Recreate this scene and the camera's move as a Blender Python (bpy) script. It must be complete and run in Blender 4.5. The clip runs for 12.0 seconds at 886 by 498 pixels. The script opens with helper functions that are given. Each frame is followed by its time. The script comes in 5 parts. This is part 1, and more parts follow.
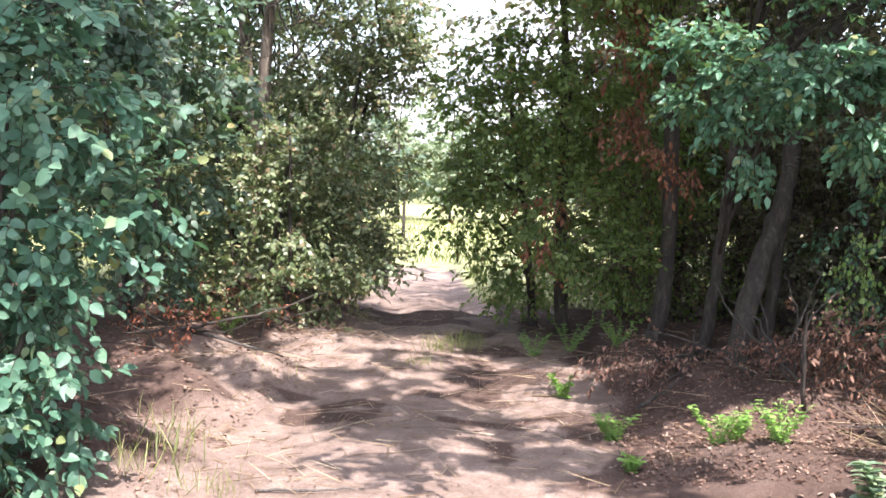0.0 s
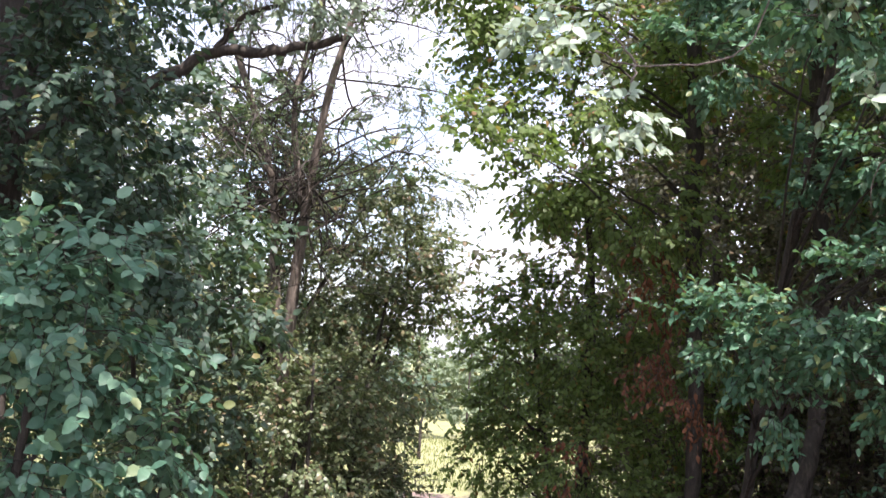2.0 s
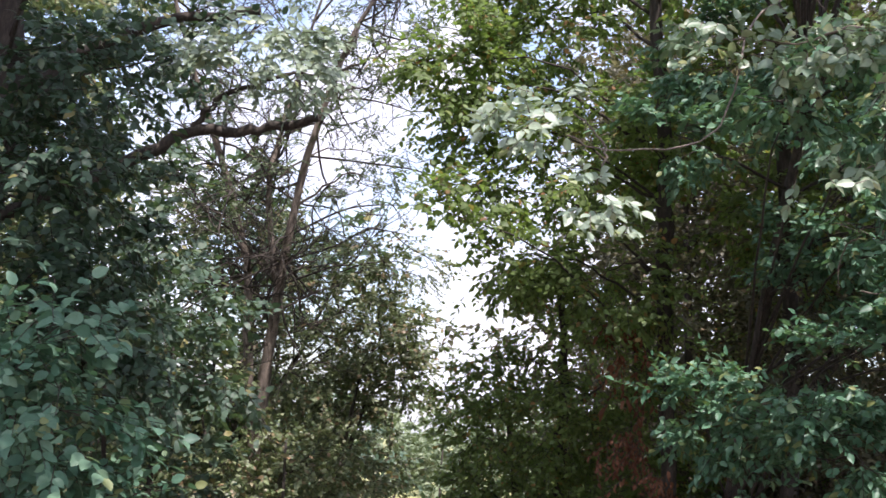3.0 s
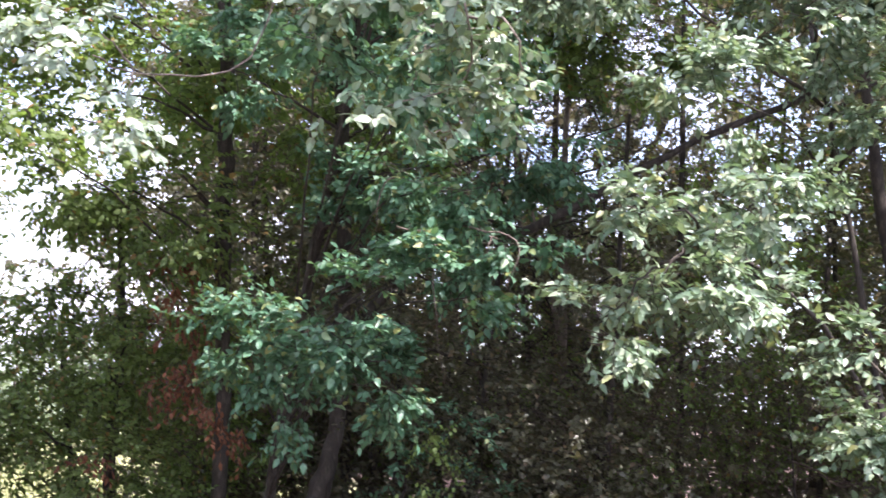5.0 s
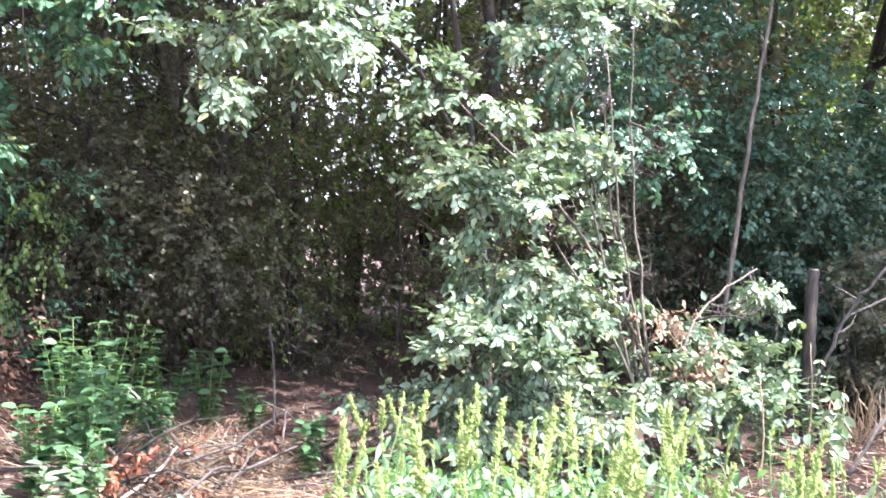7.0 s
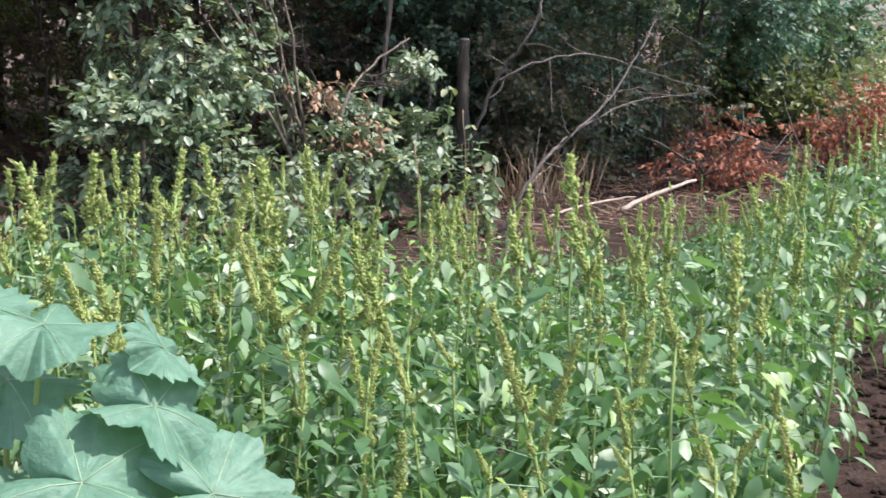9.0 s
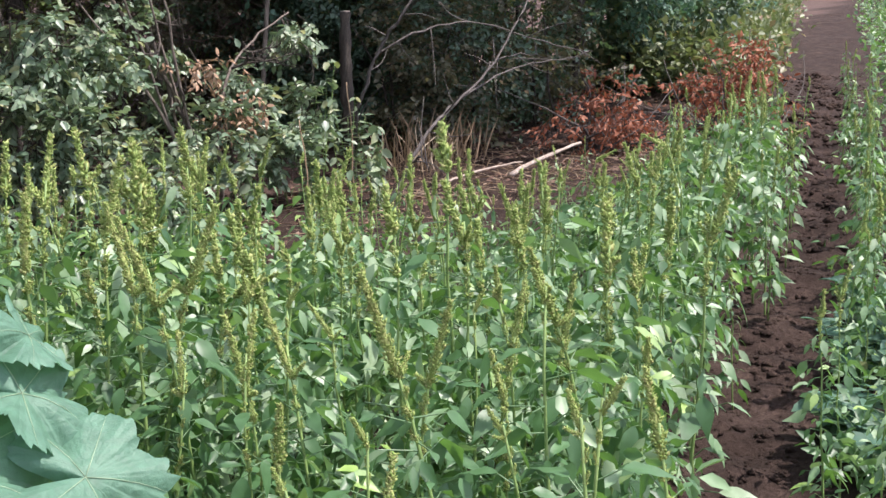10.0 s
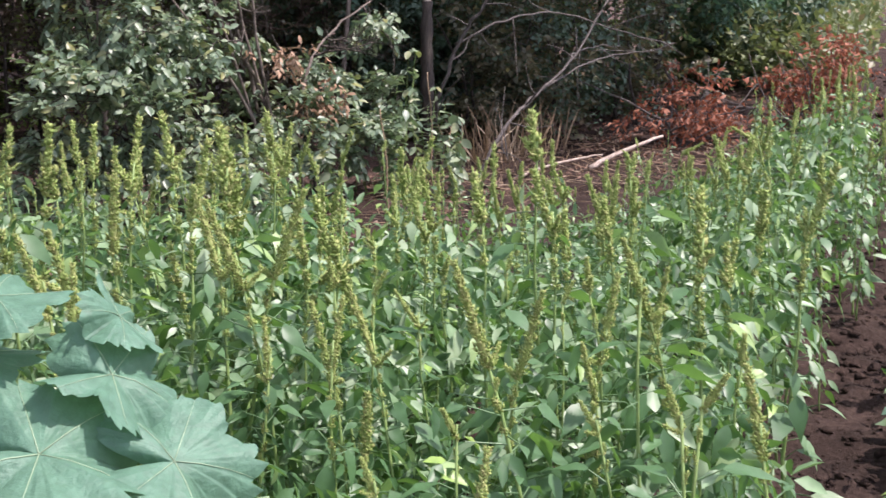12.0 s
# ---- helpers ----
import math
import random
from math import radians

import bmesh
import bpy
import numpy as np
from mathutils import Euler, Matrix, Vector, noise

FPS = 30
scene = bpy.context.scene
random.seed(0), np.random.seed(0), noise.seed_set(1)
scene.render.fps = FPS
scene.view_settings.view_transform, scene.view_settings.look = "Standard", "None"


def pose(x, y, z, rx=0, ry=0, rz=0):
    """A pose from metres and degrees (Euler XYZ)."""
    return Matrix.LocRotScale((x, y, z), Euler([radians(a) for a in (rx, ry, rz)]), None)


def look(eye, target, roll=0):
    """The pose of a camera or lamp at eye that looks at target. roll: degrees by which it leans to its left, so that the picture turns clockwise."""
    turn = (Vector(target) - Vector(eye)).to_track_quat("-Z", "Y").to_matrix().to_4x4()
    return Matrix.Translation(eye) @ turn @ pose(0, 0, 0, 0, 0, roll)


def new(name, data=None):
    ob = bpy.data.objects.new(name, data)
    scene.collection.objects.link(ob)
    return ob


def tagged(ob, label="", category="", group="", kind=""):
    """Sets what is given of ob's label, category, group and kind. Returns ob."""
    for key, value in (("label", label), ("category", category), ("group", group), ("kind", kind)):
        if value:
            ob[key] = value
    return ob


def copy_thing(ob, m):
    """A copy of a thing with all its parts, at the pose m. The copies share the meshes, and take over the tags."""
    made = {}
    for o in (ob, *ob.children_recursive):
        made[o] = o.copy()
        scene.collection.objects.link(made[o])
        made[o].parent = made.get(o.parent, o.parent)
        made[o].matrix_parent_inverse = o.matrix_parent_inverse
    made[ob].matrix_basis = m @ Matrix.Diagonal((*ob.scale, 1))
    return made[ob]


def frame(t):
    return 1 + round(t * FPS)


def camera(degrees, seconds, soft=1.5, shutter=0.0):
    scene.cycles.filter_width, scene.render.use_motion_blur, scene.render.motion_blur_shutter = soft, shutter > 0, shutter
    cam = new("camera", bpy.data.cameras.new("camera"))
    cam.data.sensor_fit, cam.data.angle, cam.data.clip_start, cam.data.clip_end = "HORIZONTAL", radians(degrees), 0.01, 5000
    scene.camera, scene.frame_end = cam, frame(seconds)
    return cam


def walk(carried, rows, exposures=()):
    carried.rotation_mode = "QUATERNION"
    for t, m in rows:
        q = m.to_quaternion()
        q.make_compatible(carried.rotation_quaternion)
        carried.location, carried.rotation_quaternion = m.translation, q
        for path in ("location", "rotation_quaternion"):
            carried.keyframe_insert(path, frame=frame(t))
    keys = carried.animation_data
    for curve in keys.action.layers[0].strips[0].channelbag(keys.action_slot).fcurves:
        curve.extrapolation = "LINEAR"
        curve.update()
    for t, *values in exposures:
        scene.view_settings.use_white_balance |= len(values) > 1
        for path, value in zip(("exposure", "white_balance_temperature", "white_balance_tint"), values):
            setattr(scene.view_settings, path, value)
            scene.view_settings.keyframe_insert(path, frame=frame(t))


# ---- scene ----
cam = camera(39.4, 12.0, 1.5, 0.2)
PATH = [
    (0, (0.721, -0.593, 1.515), (0.549, 1.394, 1.357), 1.7),
    (0.5, (0.724, -0.587, 1.562), (0.555, 1.405, 1.49), 1.4),
    (1, (0.709, -0.617, 1.62), (0.51, 1.373, 1.628), 1.5),
    (1.5, (0.68, -0.597, 1.663), (0.461, 1.388, 1.765), 2.9),
    (2, (0.664, -0.596, 1.702), (0.447, 1.383, 1.884), 4.2),
    (2.5, (0.653, -0.6, 1.726), (0.41, 1.366, 2.0), 4.2),
    (2.7, (0.654, -0.614, 1.727), (0.424, 1.351, 2.023), 4.3),
    (4.3, (0.818, -0.749, 1.675), (1.062, 1.211, 1.995), 2.5),
    (4.5, (0.85, -0.743, 1.669), (1.17, 1.208, 1.974), 2.5),
    (5, (0.915, -0.735, 1.667), (1.385, 1.193, 1.92), 3.1),
    (5.5, (0.985, -0.743, 1.658), (1.66, 1.129, 1.864), 2.6),
    (6, (0.995, -0.764, 1.615), (1.818, 1.054, 1.756), 2.2),
    (6.5, (1.034, -0.773, 1.573), (1.96, 1.0, 1.589), 1.2),
    (7, (1.057, -0.792, 1.487), (2.087, 0.92, 1.413), 1.8),
    (7.5, (1.074, -0.79, 1.454), (2.186, 0.863, 1.278), 1.8),
    (7.7, (1.085, -0.758, 1.408), (2.257, 0.849, 1.199), 1.4),
    (9.3, (1.182, -0.815, 1.353), (2.65, 0.478, 0.938), 0.0),
    (9.5, (1.183, -0.829, 1.354), (2.687, 0.421, 0.936), -0.7),
    (10, (1.185, -0.836, 1.353), (2.704, 0.389, 0.919), -1.5),
    (10.5, (1.205, -0.81, 1.342), (2.704, 0.438, 0.899), -2.2),
    (11, (1.211, -0.807, 1.34), (2.705, 0.444, 0.889), -2.1),
    (11.5, (1.205, -0.813, 1.339), (2.697, 0.436, 0.878), -2.2),
    (12, (1.197, -0.792, 1.34), (2.637, 0.522, 0.896), -1.1),
]
EXPOSURES = [(0, 2.02, 6350, 17), (0.8, 2.2, 6400, 21), (1.5, 1.93, 6400, 22), (2.7, 1.03, 6400, 22), (4.3, 1.08, 6350, 25), (5.0, 1.95, 6250, 26), (5.5, 2.6, 6100, 25), (6.5, 2.65, 6150, 24), (7.0, 2.65, 6000, 23),
             (7.7, 2.35, 5950, 22), (9.3, 0.96, 6350, 19), (12, 0.90, 6400, 27)]
walk(cam, [(t, look(eye, target, roll)) for t, eye, target, roll in PATH], EXPOSURES)

# ---- world, sun ----
SUN = Vector((0.24, -0.40, 0.885)).normalized()
world = bpy.data.worlds.new("sky")
scene.world = world
world.use_nodes = True
wn = world.node_tree.nodes
sky = wn.new("ShaderNodeTexSky")
sky.sky_type, sky.sun_disc = "NISHITA", False
sky.sun_elevation = math.asin(SUN.z)
sky.sun_rotation = math.atan2(SUN.x, SUN.y)
sky.dust_density, sky.air_density = 2.4, 1.0
# thin white cloud over the whole sky
haze = wn.new("ShaderNodeTexNoise")
haze.inputs["Scale"].default_value, haze.inputs["Detail"].default_value, haze.inputs["Roughness"].default_value = 5.0, 6.0, 0.6
veil = wn.new("ShaderNodeValToRGB")
veil.color_ramp.elements[0].position, veil.color_ramp.elements[0].color = 0.43, (0.10, 0.10, 0.10, 1)
veil.color_ramp.elements[1].position, veil.color_ramp.elements[1].color = 0.60, (1, 1, 1, 1)
cloud = wn.new("ShaderNodeMixRGB")
cloud.inputs[2].default_value = (4.1, 4.3, 4.7, 1)
world.node_tree.links.new(haze.outputs[0], veil.inputs[0])
world.node_tree.links.new(veil.outputs[0], cloud.inputs[0])
world.node_tree.links.new(sky.outputs[0], cloud.inputs[1])
world.node_tree.links.new(cloud.outputs[0], wn["Background"].inputs[0])
wn["Background"].inputs[1].default_value = 0.18
sun = new("sun", bpy.data.lights.new("sun", "SUN"))
sun.data.energy, sun.data.angle, sun.data.color = 3.8, radians(0.55), (1.0, 0.95, 0.87)
sun.matrix_world = look(SUN * 30, (0, 0, 0))


# ---- materials ----
def material(name):
    m = bpy.data.materials.new(name)
    m.use_nodes = True
    return m, m.node_tree.nodes, m.node_tree.links, m.node_tree.nodes["Principled BSDF"]


def ramp(nodes, stops):
    r = nodes.new("ShaderNodeValToRGB")
    e = r.color_ramp.elements
    while len(e) < len(stops):
        e.new(0.5)
    for k, (p, c) in zip(e, stops):
        k.position, k.color = p, (*c, 1)
    return r


def noise_node(nodes, links, scale, detail=4.0, rough=0.55):
    c = nodes.new("ShaderNodeTexCoord")
    n = nodes.new("ShaderNodeTexNoise")
    n.inputs["Scale"].default_value, n.inputs["Detail"].default_value, n.inputs["Roughness"].default_value = scale, detail, rough
    links.new(c.outputs["Object"], n.inputs["Vector"])
    return n


def leaf_material(name, stops, gloss=0.38, through_it=0.35, glow=(0.17, 0.28, 0.06), spec=0.55):
    """Leaf blades: colour differs leaf by leaf, light passes through them."""
    m, nodes, links, bsdf = material(name)
    geo = nodes.new("ShaderNodeNewGeometry")
    r = ramp(nodes, stops)
    links.new(geo.outputs["Random Per Island"], r.inputs[0])
    n = noise_node(nodes, links, 60.0, 2.0)
    mix = nodes.new("ShaderNodeMixRGB")
    mix.blend_type, mix.inputs[0].default_value = "OVERLAY", 0.35
    links.new(r.outputs[0], mix.inputs[1])
    links.new(n.outputs[0], mix.inputs[2])
    links.new(mix.outputs[0], bsdf.inputs["Base Color"])
    bsdf.inputs["Roughness"].default_value = gloss
    bsdf.inputs["Specular IOR Level"].default_value = spec
    tr = nodes.new("ShaderNodeBsdfTranslucent")
    tint = nodes.new("ShaderNodeMixRGB")
    tint.inputs[0].default_value, tint.inputs[2].default_value = 0.6, (*glow, 1)
    links.new(r.outputs[0], tint.inputs[1])
    links.new(tint.outputs[0], tr.inputs[0])
    sh = nodes.new("ShaderNodeMixShader")
    sh.inputs[0].default_value = through_it
    links.new(bsdf.outputs[0], sh.inputs[1])
    links.new(tr.outputs[0], sh.inputs[2])
    links.new(sh.outputs[0], nodes["Material Output"].inputs[0])
    return m


LEAF_DARK = leaf_material("broad_leaf", [(0, (0.045, 0.088, 0.060)), (0.5, (0.066, 0.118, 0.078)), (0.93, (0.10, 0.16, 0.105)), (0.99, (0.22, 0.19, 0.06))], 0.52, 0.3)
# Darkened copy of broad_leaf; stands for shade within the near-left crown
LEAF_DARK_SHADED = leaf_material("deep_green_leaf", [(0, (0.026, 0.056, 0.036)), (0.5, (0.042, 0.082, 0.052)), (0.93, (0.075, 0.125, 0.078)), (0.995, (0.16, 0.15, 0.05))], 0.5, 0.28, (0.10, 0.18, 0.05), 0.4)
LEAF_BUSH = leaf_material("bush_leaf", [(0, (0.072, 0.112, 0.046)), (0.5, (0.142, 0.186, 0.080)), (0.85, (0.275, 0.32, 0.17)), (0.96, (0.29, 0.19, 0.11))], 0.45, 0.38, (0.20, 0.26, 0.06), spec=0.65)
LEAF_RIGHT = leaf_material("maple_leaf", [(0, (0.092, 0.148, 0.046)), (0.5, (0.142, 0.212, 0.064)), (0.92, (0.21, 0.29, 0.095)), (0.98, (0.32, 0.14, 0.06))], 0.55, 0.5, (0.24, 0.38, 0.05))
# Pale leaves, lightened further to carry the sun on lit boughs
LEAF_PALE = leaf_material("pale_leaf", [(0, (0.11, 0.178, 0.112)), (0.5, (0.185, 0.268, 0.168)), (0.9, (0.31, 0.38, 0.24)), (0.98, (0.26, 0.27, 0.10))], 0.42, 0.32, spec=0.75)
LEAF_TEAL = leaf_material("teal_leaf", [(0, (0.048, 0.122, 0.080)), (0.5, (0.084, 0.178, 0.117)), (0.9, (0.14, 0.245, 0.156)), (0.995, (0.20, 0.23, 0.09))], 0.5, 0.3, (0.13, 0.28, 0.09), 0.45)
LEAF_GREEN = leaf_material("green_leaf", [(0, (0.050, 0.134, 0.076)), (0.5, (0.086, 0.202, 0.115)), (0.9, (0.15, 0.285, 0.168)), (0.98, (0.22, 0.24, 0.08))], 0.48, 0.34, (0.15, 0.28, 0.06), 0.6)
# Leaf colour darkened and browned to stand for shade in the wood
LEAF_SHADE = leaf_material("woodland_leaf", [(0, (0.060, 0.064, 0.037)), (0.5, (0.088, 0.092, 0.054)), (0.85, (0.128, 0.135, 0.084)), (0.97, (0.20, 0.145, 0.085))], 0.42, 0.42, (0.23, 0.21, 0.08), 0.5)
# Lightened leaf colour with the sun's brightness put in, for two sprays
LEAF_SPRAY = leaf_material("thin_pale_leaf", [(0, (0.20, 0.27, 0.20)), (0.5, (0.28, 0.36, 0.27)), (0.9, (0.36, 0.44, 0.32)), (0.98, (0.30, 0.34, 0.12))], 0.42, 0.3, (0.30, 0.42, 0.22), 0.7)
LEAF_FEATHER = leaf_material("feathery_leaf", [(0, (0.08, 0.11, 0.065)), (0.6, (0.12, 0.155, 0.09)), (1, (0.17, 0.20, 0.11))], 0.5, 0.4)
LEAF_LOW = leaf_material("undergrowth_leaf", [(0, (0.040, 0.105, 0.045)), (0.6, (0.068, 0.155, 0.064)), (1, (0.125, 0.235, 0.10))], 0.55, 0.35)
LEAF_BRIGHT = leaf_material("seedling_leaf", [(0, (0.13, 0.26, 0.055)), (0.6, (0.20, 0.36, 0.08)), (1, (0.30, 0.45, 0.12))], 0.5, 0.4, (0.3, 0.5, 0.06))
LEAF_VINE = leaf_material("vine_leaf", [(0, (0.12, 0.21, 0.06)), (0.6, (0.20, 0.31, 0.09)), (1, (0.29, 0.39, 0.14))], 0.5, 0.4, (0.35, 0.45, 0.05))
LEAF_BROWN = leaf_material("dry_leaf", [(0, (0.10, 0.045, 0.027)), (0.5, (0.19, 0.082, 0.045)), (1, (0.30, 0.15, 0.085))], 0.7, 0.32, (0.36, 0.14, 0.05), 0.25)
LEAF_UMBER = leaf_material("umber_leaf", [(0, (0.12, 0.058, 0.040)), (0.5, (0.20, 0.105, 0.074)), (1, (0.33, 0.20, 0.15))], 0.7, 0.25, (0.28, 0.13, 0.08), 0.25)
LEAF_RED = leaf_material("russet_leaf", [(0, (0.16, 0.050, 0.028)), (0.5, (0.31, 0.105, 0.055)), (1, (0.46, 0.22, 0.14))], 0.6, 0.25, (0.40, 0.13, 0.06), 0.3)
LEAF_TAN = leaf_material("tan_leaf", [(0, (0.26, 0.16, 0.10)), (0.6, (0.40, 0.26, 0.17)), (1, (0.5, 0.38, 0.27))], 0.7, 0.25, (0.4, 0.25, 0.12), 0.25)
LITTER = leaf_material("leaf_litter", [(0, (0.070, 0.040, 0.030)), (0.5, (0.14, 0.082, 0.060)), (0.85, (0.22, 0.142, 0.108)), (1, (0.33, 0.245, 0.19))], 0.75, 0.1, (0.3, 0.15, 0.06), 0.25)
# Leaf tones spread wider: dark end deepens shade, pale end adds highlights
WEED_LEAF = leaf_material("weed_leaf", [(0, (0.030, 0.088, 0.032)), (0.4, (0.085, 0.185, 0.074)), (0.7, (0.185, 0.30, 0.150)), (0.92, (0.30, 0.405, 0.25)), (1, (0.26, 0.42, 0.08))], 0.45, 0.28, (0.22, 0.48, 0.05), 0.65)
WEED_HEAD = leaf_material("seed_head", [(0, (0.24, 0.34, 0.10)), (0.6, (0.36, 0.44, 0.15)), (1, (0.46, 0.45, 0.20))], 0.75, 0.3, (0.42, 0.56, 0.13), 0.2)
GRASS = leaf_material("grass_blade", [(0, (0.12, 0.16, 0.05)), (0.6, (0.25, 0.27, 0.10)), (1, (0.42, 0.38, 0.2))], 0.55, 0.35, (0.3, 0.35, 0.08), 0.3)
FIELD_GRASS = leaf_material("field_grass_blade", [(0, (0.16, 0.22, 0.07)), (0.6, (0.26, 0.30, 0.11)), (1, (0.38, 0.36, 0.18))], 0.6, 0.35, (0.3, 0.36, 0.1), 0.25)
STRAW = leaf_material("straw", [(0, (0.20, 0.135, 0.085)), (0.6, (0.33, 0.24, 0.155)), (1, (0.50, 0.41, 0.30))], 0.7, 0.15, (0.4, 0.3, 0.15), 0.25)
# Lightened leaf colour that stands for haze over distance
FAR_LEAF = leaf_material("far_foliage", [(0, (0.13, 0.17, 0.10)), (0.5, (0.18, 0.23, 0.14)), (1, (0.25, 0.29, 0.18))], 0.6, 0.3)


def bark_material(name, low, mid, high, scale=9.0):
    m, nodes, links, bsdf = material(name)
    c = nodes.new("ShaderNodeTexCoord")
    mp = nodes.new("ShaderNodeMapping")
    mp.inputs["Scale"].default_value = (scale * 4, scale * 4, scale)
    links.new(c.outputs["Object"], mp.inputs[0])
    n = nodes.new("ShaderNodeTexNoise")
    n.inputs["Scale"].default_value, n.inputs["Detail"].default_value, n.inputs["Roughness"].default_value = 1.0, 8.0, 0.7
    links.new(mp.outputs[0], n.inputs["Vector"])
    r = ramp(nodes, [(0.3, low), (0.52, mid), (0.72, high)])
    links.new(n.outputs[0], r.inputs[0])
    big = noise_node(nodes, links, 2.3, 3.0)
    mix = nodes.new("ShaderNodeMixRGB")
    mix.blend_type, mix.inputs[0].default_value = "OVERLAY", 0.6
    links.new(r.outputs[0], mix.inputs[1])
    links.new(big.outputs[0], mix.inputs[2])
    links.new(mix.outputs[0], bsdf.inputs["Base Color"])
    bsdf.inputs["Roughness"].default_value = 0.85
    b = nodes.new("ShaderNodeBump")
    b.inputs["Strength"].default_value, b.inputs["Distance"].default_value = 0.8, 0.012
    links.new(n.outputs[0], b.inputs["Height"])
    links.new(b.outputs[0], bsdf.inputs["Normal"])
    return m


BARK = bark_material("bark", (0.019, 0.016, 0.013), (0.047, 0.038, 0.030), (0.105, 0.086, 0.070))
BARK_PALE = bark_material("pale_bark", (0.07, 0.058, 0.047), (0.16, 0.13, 0.105), (0.29, 0.245, 0.205))
TWIG = bark_material("brown_twig", (0.05, 0.036, 0.027), (0.12, 0.088, 0.066), (0.22, 0.17, 0.135))
DEADWOOD = bark_material("dead_wood", (0.035, 0.030, 0.026), (0.095, 0.082, 0.074), (0.20, 0.178, 0.16), 14.0)
STICKWOOD = bark_material("peeled_stick", (0.25, 0.19, 0.15), (0.42, 0.34, 0.28), (0.6, 0.53, 0.47), 14.0)
STEM = leaf_material("weed_stem", [(0, (0.16, 0.27, 0.08)), (1, (0.25, 0.35, 0.12))], 0.5, 0.1, (0.25, 0.3, 0.08), 0.35)


def ground_material():
    """Dusty soil on the track, dark crumbly soil and leaf mould under the trees, dry turf in the field."""
    m, nodes, links, bsdf = material("soil")
    fine = noise_node(nodes, links, 55.0, 8.0, 0.7)
    mid = noise_node(nodes, links, 5.0, 6.0, 0.6)
    big = noise_node(nodes, links, 0.9, 4.0)
    road = ramp(nodes, [(0.28, (0.095, 0.066, 0.054)), (0.5, (0.220, 0.161, 0.135)), (0.72, (0.40, 0.31, 0.268))])
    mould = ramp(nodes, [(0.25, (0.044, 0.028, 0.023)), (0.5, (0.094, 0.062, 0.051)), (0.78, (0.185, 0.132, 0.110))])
    dark = ramp(nodes, [(0.32, (0.012, 0.008, 0.006)), (0.5, (0.038, 0.025, 0.020)), (0.70, (0.105, 0.072, 0.058))])
    turf = ramp(nodes, [(0.3, (0.19, 0.205, 0.085)), (0.55, (0.30, 0.30, 0.14)), (0.8, (0.40, 0.37, 0.22))])
    blend = nodes.new("ShaderNodeMixRGB")
    blend.inputs[0].default_value = 0.5
    links.new(fine.outputs[0], blend.inputs[1])
    links.new(mid.outputs[0], blend.inputs[2])
    for r in (road, mould, dark, turf):
        links.new(blend.outputs[0], r.inputs[0])
    last = road.outputs[0]
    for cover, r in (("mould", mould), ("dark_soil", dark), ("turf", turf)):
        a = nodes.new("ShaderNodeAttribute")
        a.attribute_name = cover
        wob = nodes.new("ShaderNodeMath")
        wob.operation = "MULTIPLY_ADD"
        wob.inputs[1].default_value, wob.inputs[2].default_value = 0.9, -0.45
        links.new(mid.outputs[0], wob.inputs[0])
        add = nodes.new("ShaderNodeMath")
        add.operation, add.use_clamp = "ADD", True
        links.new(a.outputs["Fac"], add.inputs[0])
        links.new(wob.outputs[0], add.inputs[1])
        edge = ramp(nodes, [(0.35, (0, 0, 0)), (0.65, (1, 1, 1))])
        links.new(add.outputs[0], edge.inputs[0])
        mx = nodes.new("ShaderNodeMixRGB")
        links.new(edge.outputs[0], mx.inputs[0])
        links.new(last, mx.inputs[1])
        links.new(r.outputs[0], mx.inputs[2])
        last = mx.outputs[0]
    tone = nodes.new("ShaderNodeMixRGB")
    tone.blend_type, tone.inputs[0].default_value = "OVERLAY", 0.35
    links.new(last, tone.inputs[1])
    links.new(big.outputs[0], tone.inputs[2])
    links.new(tone.outputs[0], bsdf.inputs["Base Color"])
    bsdf.inputs["Roughness"].default_value, bsdf.inputs["Specular IOR Level"].default_value = 0.95, 0.15
    b = nodes.new("ShaderNodeBump")
    b.inputs["Strength"].default_value, b.inputs["Distance"].default_value = 1.0, 0.03
    links.new(blend.outputs[0], b.inputs["Height"])
    links.new(b.outputs[0], bsdf.inputs["Normal"])
    return m


# ---- mesh helpers ----
def value_noise(x, y, scale, seed=0):
    x, y = np.asarray(x, float) * scale + seed * 17.3, np.asarray(y, float) * scale + seed * 9.1
    xi, yi = np.floor(x), np.floor(y)
    fx, fy = x - xi, y - yi
    fx, fy = fx * fx * (3 - 2 * fx), fy * fy * (3 - 2 * fy)

    def lattice(a, b):
        v = np.sin(a * 127.1 + b * 311.7) * 43758.5453
        return v - np.floor(v)
    return (lattice(xi, yi) * (1 - fx) + lattice(xi + 1, yi) * fx) * (1 - fy) + (lattice(xi, yi + 1) * (1 - fx) + lattice(xi + 1, yi + 1) * fx) * fy - 0.5


def unit(v):
    return v / np.maximum(np.linalg.norm(v, axis=-1, keepdims=True), 1e-9)


class Soup:
    """Triangles gathered for one mesh."""

    def __init__(self):
        self.verts, self.tris, self.count = [], [], 0

    def add(self, verts, tris):
        verts = np.asarray(verts, float).reshape(-1, 3)
        self.verts.append(verts)
        self.tris.append(np.asarray(tris, int).reshape(-1, 3) + self.count)
        self.count += len(verts)
        return self

    def mesh(self, name, mat, base=(0, 0, 0), smooth=True):
        v = (np.concatenate(self.verts) - np.asarray(base)).astype(np.float32)
        t = np.concatenate(self.tris).astype(np.int32)
        me = bpy.data.meshes.new(name)
        me.vertices.add(len(v))
        me.vertices.foreach_set("co", v.ravel())
        me.loops.add(t.size)
        me.loops.foreach_set("vertex_index", t.ravel())
